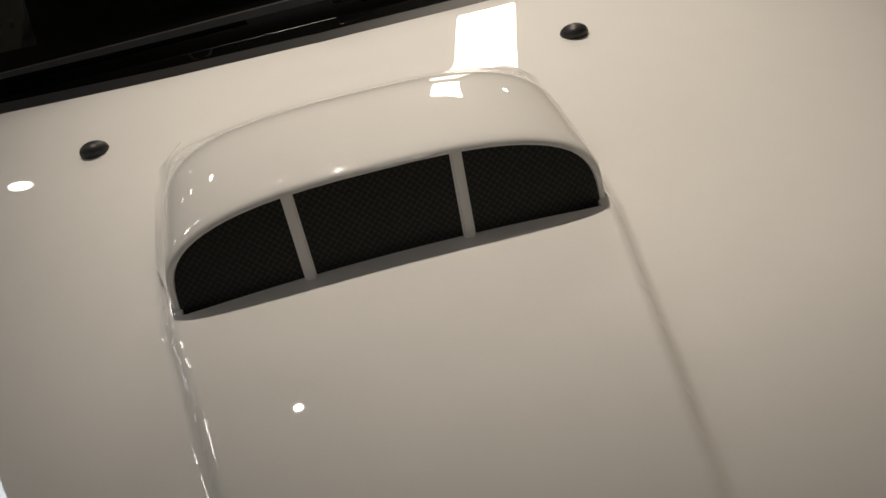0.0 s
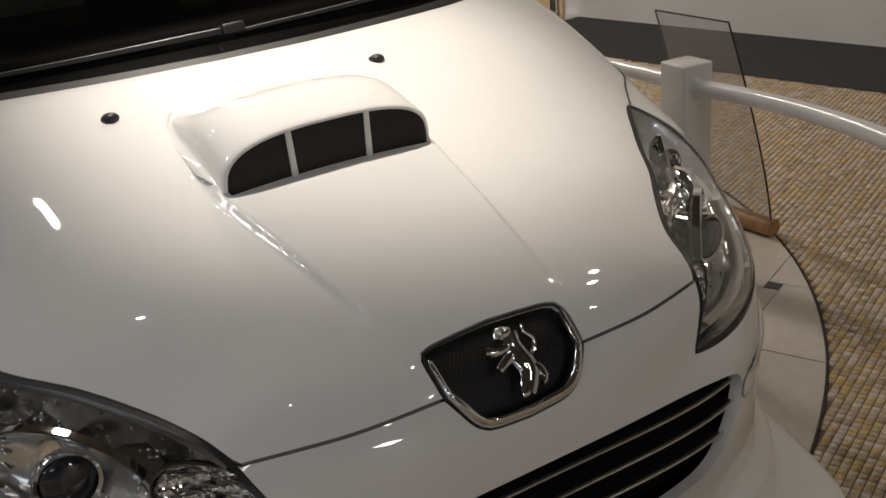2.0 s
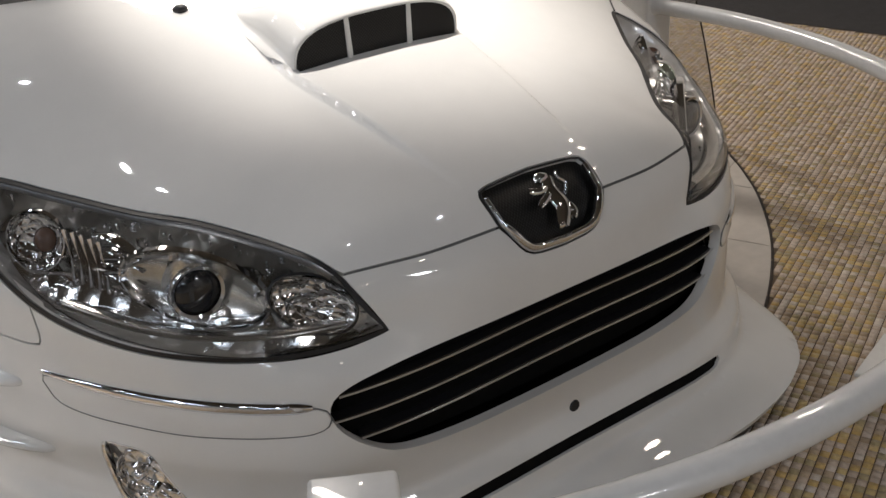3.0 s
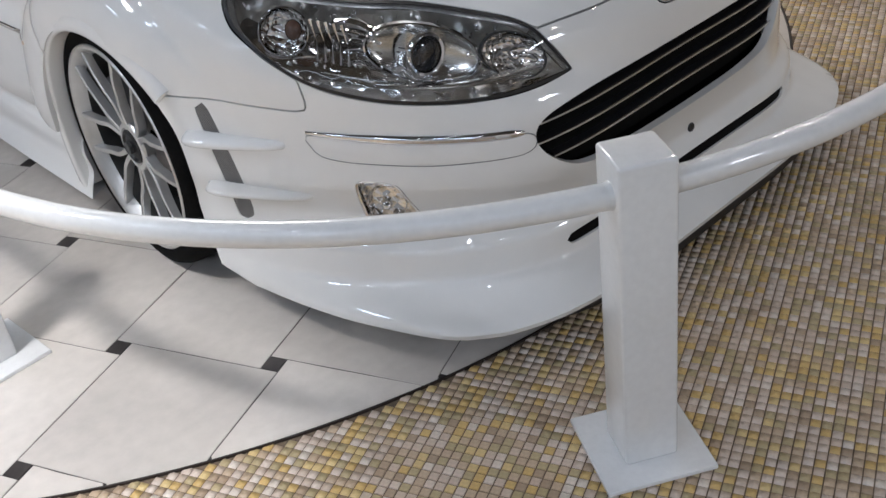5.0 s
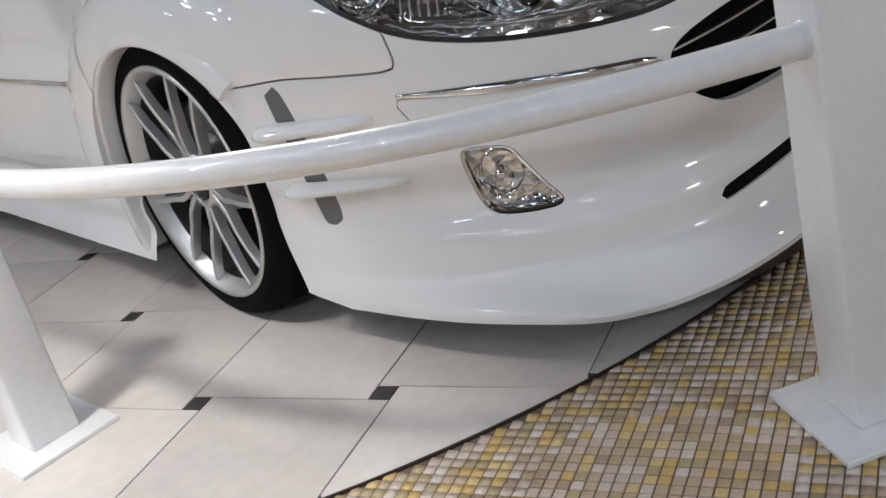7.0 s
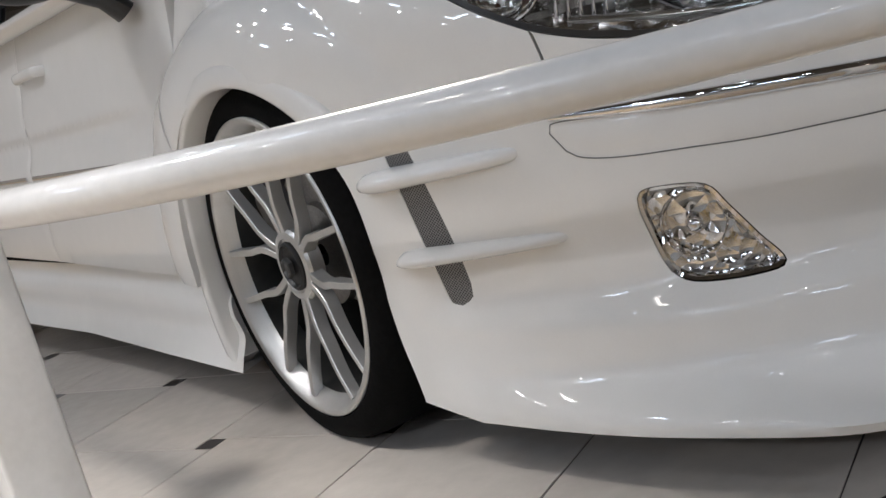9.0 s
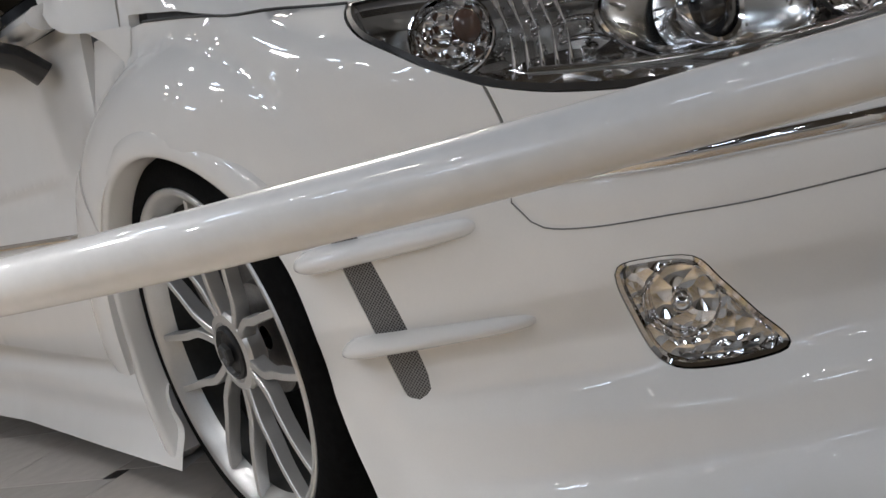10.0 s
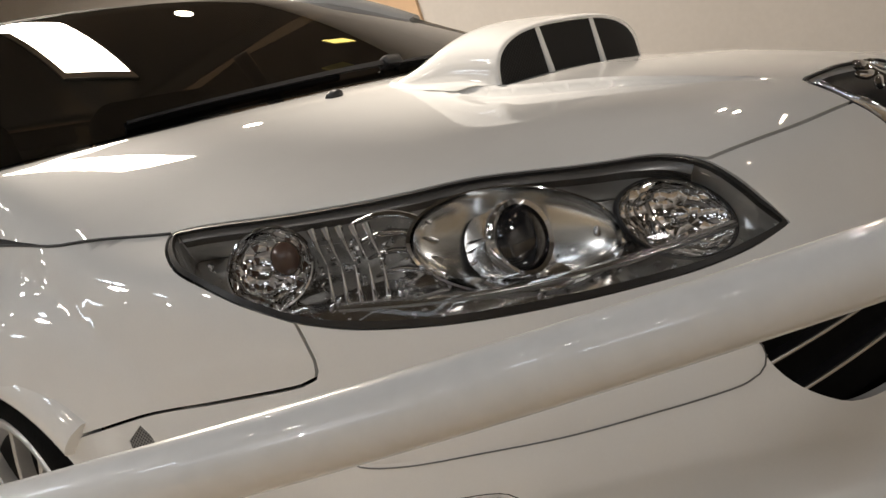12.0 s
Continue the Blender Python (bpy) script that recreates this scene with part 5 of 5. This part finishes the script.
for sgn, k, k2 in ((-1, 1, 4), (1, 2, 5)):
    x0, y0 = POSTS[k][:2]
    x1, y1 = POSTS[k2][:2]
    rail([(x0 + (x1 - x0) * t, y0 + 0.052 + (y1 - y0 - 0.104) * t, RZ) for t in np.linspace(0, 1, 12)])

# ---- sign stand: clear sheet in a round wooden foot ----
stand = thing("sign_stand", "clear acrylic sign sheet standing in a round wooden foot", "sign stand", at=(1.80, 1.29, 0))
part("foot", sweep([(0.005, -0.172, 0.030), (0, 0, 0.030), (-0.005, 0.185, 0.030)], ring_section(0.030, 0.030, 24)), WOOD, stand, "round light wooden foot")
verts, faces, n = [], [], 14
for k in range(n):
    t = k / (n - 1)
    for y in (-0.165, 0.165):
        verts.append((-0.20 * t**1.3, y * (1 - 0.10 * t), 0.045 + 0.675 * t))
for k in range(n):
    t = k / (n - 1)
    for y in (-0.165, 0.165):
        verts.append((-0.20 * t**1.3 - 0.005, y * (1 - 0.10 * t), 0.045 + 0.675 * t))
for k in range(n - 1):
    a = 2 * k
    faces += [(a, a + 1, a + 3, a + 2), (2 * n + a + 2, 2 * n + a + 3, 2 * n + a + 1, 2 * n + a)]
    faces += [(a, a + 2, 2 * n + a + 2, 2 * n + a), (a + 3, a + 1, 2 * n + a + 1, 2 * n + a + 3)]
sheet("acrylic_sheet", verts, faces, ACRYLIC, stand, "clear acrylic sheet")
for e in (0, 1):
    part("sheet_edge", sweep([Vector(verts[2 * k + e]) for k in range(n)], ring_section(0.003, 0.003, 6)), TRIM, stand)
part("sheet_edge", sweep([Vector(verts[2 * n - 2]), Vector(verts[2 * n - 1])], ring_section(0.003, 0.003, 6), up=(1, 0, 0)), TRIM, stand)

# ---- queue post: chrome pole on a round foot ----
queue_post = thing("queue_post", "slim chrome queue post on a round foot on grey carpet", "post", at=(3.58, 4.42, 0.001))
part("foot", lathe([(0.001, 0.026), (0.03, 0.024), (0.10, 0.016), (0.155, 0.010), (0.16, 0.004), (0.16, 0.0)], 36), CHROME, queue_post, "round chrome foot")
part("pole", lathe([(0.025, 0.02), (0.025, 0.94), (0.034, 0.945), (0.034, 0.985), (0.02, 1.0), (0.001, 1.0)], 24), CHROME, queue_post, "chrome pole")

# ---- hall ----
E1, E2 = Vector((0.9239, 0.3827, 0)), Vector((0.3827, -0.9239, 0))


F1, F2 = Vector((0.9767, 0.2147, 0)), Vector((0.2147, -0.9767, 0))


def hall(a, b, z=0.0):
    """A place in the hall: a along F1, b along F2."""
    v = F1 * a + F2 * b
    return Vector((v.x, v.y, z))


def slab(name, a0, a1, b0, b1, z0, z1, mat, label):
    c = [hall(a, b, z) for z in (z0, z1) for a, b in ((a0, b0), (a1, b0), (a1, b1), (a0, b1))]
    ob = sheet(name, c, [(0, 1, 2, 3)[::-1], (4, 5, 6, 7), (0, 1, 5, 4), (1, 2, 6, 5), (2, 3, 7, 6), (3, 0, 4, 7)], mat, smooth=0)
    bm = bmesh.new()
    bm.from_mesh(ob.data)
    bmesh.ops.recalc_face_normals(bm, faces=bm.faces)
    bm.to_mesh(ob.data)
    bm.free()
    return tagged(ob, label, name.split("_")[0], kind="structure")


ground = slab("ground", -9, 3.72, -9, 9, -0.12, -0.0022, GROUT, "dark grout bed under small mosaic tiles")
far = [(-10.5, -11, -2.62, 11), (-2.62, -11, 6.0, -2.22), (-2.62, 3.22, 3.4, 11)]
for x0, y0, x1, y1 in far:
    sheet("mosaic_far", [(x0, y0, -0.0015), (x1, y0, -0.0015), (x1, y1, -0.0015), (x0, y1, -0.0015)], [(0, 1, 2, 3)], FAR, ground, smooth=0)
slab("floor_carpet", 3.72, 9, -9, 9, -0.12, 0.001, CARPET, "dark grey carpet along the wall")
slab("wall_east", 4.5, 4.7, -9, 9, 0.0, CEIL, WALL, "plain white wall behind the carpet")
slab("wall_panel", 4.47, 4.498, -9, -3.50, 0.0, 2.6, LITWALL, "stretch of wall coloured cream for warm light, beside the white wall")
# three guessed walls out of view, added for bounced light and reflections
slab("wall_west", -9.2, -9.0, -9, 9, 0.0, CEIL, WALLDIM, "plain grey wall, unseen, added to bounce light and fill reflections")
slab("wall_south", -9, 4.5, 9.0, 9.2, 0.0, CEIL, WALLDIM, "plain grey wall, unseen, added to bounce light and fill reflections")
slab("wall_north", -9, 4.5, -9.2, -9.0, 0.0, CEIL, WALLDIM, "plain grey wall, unseen, added to bounce light and fill reflections")
slab("ceiling", -9.2, 4.7, -9.2, 9.2, CEIL, CEIL + 0.1, CEILING, "dark painted ceiling")

for sx, sy, power, color in SPOTS + [(-6.75, -2.0, 0, WHITE), (-2.7, 0.5, 0, WHITE)]:
    fit_ = thing("ceiling_spotlight", "small round recessed ceiling spotlight out of view, lit; some added as fill", "spotlight", "ceiling spotlights", (sx, sy, CEIL))
    part("ring", lathe([(0.060, -0.001), (0.060, -0.012), (0.050, -0.014), (0.046, -0.006), (0.046, -0.001)], 28), SATIN, fit_)
for x, y, turn, a, b, power, color in PANELS:
    fit_ = thing("ceiling_panel_light", "flat rectangular ceiling panel light out of view, lit; some added as fill", "ceiling light", "ceiling panel lights", (x, y, CEIL))
    fit_.rotation_euler = (0, 0, radians(turn))
    part("frame", boxy(pose(0, 0, -0.02), a + 0.06, b + 0.06, 0.03, 0.004, 1), SATIN, fit_)

# ---- tiled island: square stone tiles with small dark insets, edged by a metal strip ----
IC, IR = (-0.145, 2.262), 2.272
S, Q = 0.400, 0.0445
ORIGIN = Vector((-1.168, 0.772, 0)) - E2 * (S + Q / 2) - E1 * (Q / 2)
island = tagged(sheet("floor", [(IC[0] + IR * math.cos(2 * math.pi * k / 160), IC[1] + IR * math.sin(2 * math.pi * k / 160), z) for z in (-0.004, -0.0015) for k in range(160)],
                      [tuple(range(160, 320))] + [(k, (k + 1) % 160, 160 + (k + 1) % 160, 160 + k) for k in range(160)], TILEDOT, smooth=0),
                "round floor island of pale stone tiles with small dark insets", "floor", kind="structure")
edge = part("floor_edge", lathe([(IR - 0.002, -0.004), (IR - 0.002, 0.0030), (IR + 0.003, 0.0028), (IR + 0.004, -0.004)], 200, Matrix.Translation((*IC, 0))), TRIM, island, "dark metal strip round the island")


def clipped(poly):
    """A convex flat polygon cut to the island's circle."""
    inside = [(p - Vector((*IC, 0))).length < IR - 0.003 for p in poly]
    if all(inside):
        return poly
    if not any(inside):
        return None
    out, n = [], len(poly)
    for i in range(n):
        p, q = poly[i], poly[(i + 1) % n]
        k = 24
        out += [w for w in (p.lerp(q, j / k) for j in range(k)) if (w - Vector((*IC, 0))).length < IR - 0.003]
    if len(out) < 3:
        return None
    # follow the rim between where the outline leaves and comes back
    c = Vector((*IC, 0))
    gaps = [(out[(i + 1) % len(out)] - out[i]).length for i in range(len(out))]
    i = gaps.index(max(gaps))
    a, b = out[i], out[(i + 1) % len(out)]
    ta, tb = math.atan2(a.y - c.y, a.x - c.x), math.atan2(b.y - c.y, b.x - c.x)
    d = (tb - ta + math.pi) % (2 * math.pi) - math.pi
    rim_pts = [c + Vector((math.cos(ta + d * j / 10), math.sin(ta + d * j / 10), 0)) * (IR - 0.003) for j in range(0, 11)]
    return out[: i + 1] + rim_pts + out[i + 1 :]


def tile_piece(poly, mat, name):
    g = 0.0018
    c = sum(poly, Vector()) / len(poly)
    top = [p + (c - p).normalized() * g * 1.4 for p in poly]
    low = [p + (c - p).normalized() * g for p in poly]
    n = len(poly)
    ob = sheet(name, [(*p.xy, -0.0015) for p in low] + [(*(p + (c - p).normalized() * 0.0).xy, 0.0) for p in top], [tuple(range(n, 2 * n))] + [(k, (k + 1) % n, n + (k + 1) % n, n + k) for k in range(n)], mat, island, smooth=0)
    return ob


TILE_VAR = [material("beige_stone_tile", c, 0.26, 0, 0, 0.05, 26, 0.14, 0.0002, 120) for c in ((0.60, 0.555, 0.50), (0.565, 0.525, 0.475), (0.63, 0.585, 0.53))]
rnd = random.Random(3)
for i in range(-9, 16):
    for j in range(-9, 16):
        base = ORIGIN + (E2 * S + E1 * Q) * i + (E1 * S - E2 * Q) * j
        square = [base, base + E2 * S, base + E2 * S + E1 * S, base + E1 * S]
        dot0 = base + E2 * S
        dot = [dot0, dot0 + E2 * Q, dot0 + E2 * Q + E1 * Q, dot0 + E1 * Q]
        for poly, mat, name in ((square, rnd.choice(TILE_VAR), "tile"), (dot, TILEDOT, "inset_tile")):
            got = clipped(poly)
            if got and len(got) >= 3:
                tile_piece(got, mat, name)

# ---- mosaic floor: small glazed squares on the grout bed ----
PITCH, GAP = 0.0212, 0.0024
half = (PITCH - GAP) / 2
ring_xy = [(-half, -half), (half, -half), (half, half), (-half, half)]
small = [(x, y, 0.0) for x, y in ring_xy] + [(x * 0.96, y * 0.96, 0.0030) for x, y in ring_xy]
small_faces = [(4, 5, 6, 7), (0, 1, 5, 4), (1, 2, 6, 5), (2, 3, 7, 6), (3, 0, 4, 7)]
one = bpy.data.meshes.new("mosaic_tile")
one.from_pydata(small, [], small_faces)
one.materials.append(MOSAIC_ONE)
turn = math.atan2(E2.y, E2.x)
near, rest = [], []
for i in range(-235, 235):
    for j in range(-235, 215):
        v = E2 * (i * PITCH) + E1 * (j * PITCH)
        x, y = v.x, v.y
        if math.hypot(x - IC[0], y - IC[1]) < IR + 0.006 or v.dot(F1) > 3.70:
            continue
        if x < -2.6 or x > 3.9 or y < -2.2 or y > 3.2:
            continue
        (near if math.hypot(x + 0.98, y + 0.20) < 0.208 else rest).append((x, y))
for x, y in near[:300]:
    ob = bpy.data.objects.new("mosaic_tile", one)
    scene.collection.objects.link(ob)
    ob.parent, ob.location, ob.rotation_euler = ground, (x, y, -0.0030), (0, 0, turn)
rest += near[300:]
pts = np.array(rest)
cs, sn = math.cos(turn), math.sin(turn)
loc = np.array(small)
rot = np.stack([loc[:, 0] * cs - loc[:, 1] * sn, loc[:, 0] * sn + loc[:, 1] * cs, loc[:, 2]], -1)
verts = (np.concatenate([pts, np.full((len(pts), 1), -0.0030)], 1)[:, None, :] + rot[None]).reshape(-1, 3)
quads = (np.array(small_faces)[None] + 8 * np.arange(len(pts))[:, None, None]).reshape(-1, 4)
me = bpy.data.meshes.new("mosaic_tiles")
me.vertices.add(len(verts))
me.vertices.foreach_set("co", verts.ravel())
me.loops.add(quads.size)
me.loops.foreach_set("vertex_index", quads.ravel())
me.polygons.add(len(quads))
me.polygons.foreach_set("loop_start", np.arange(0, quads.size, 4))
me.update(calc_edges=True)
me.materials.append(MOSAIC_MANY)
ob = new("mosaic_tiles", me)
ob.parent = ground
tagged(ob, "small glazed mosaic tiles in brown, beige and ochre", kind="stuff")
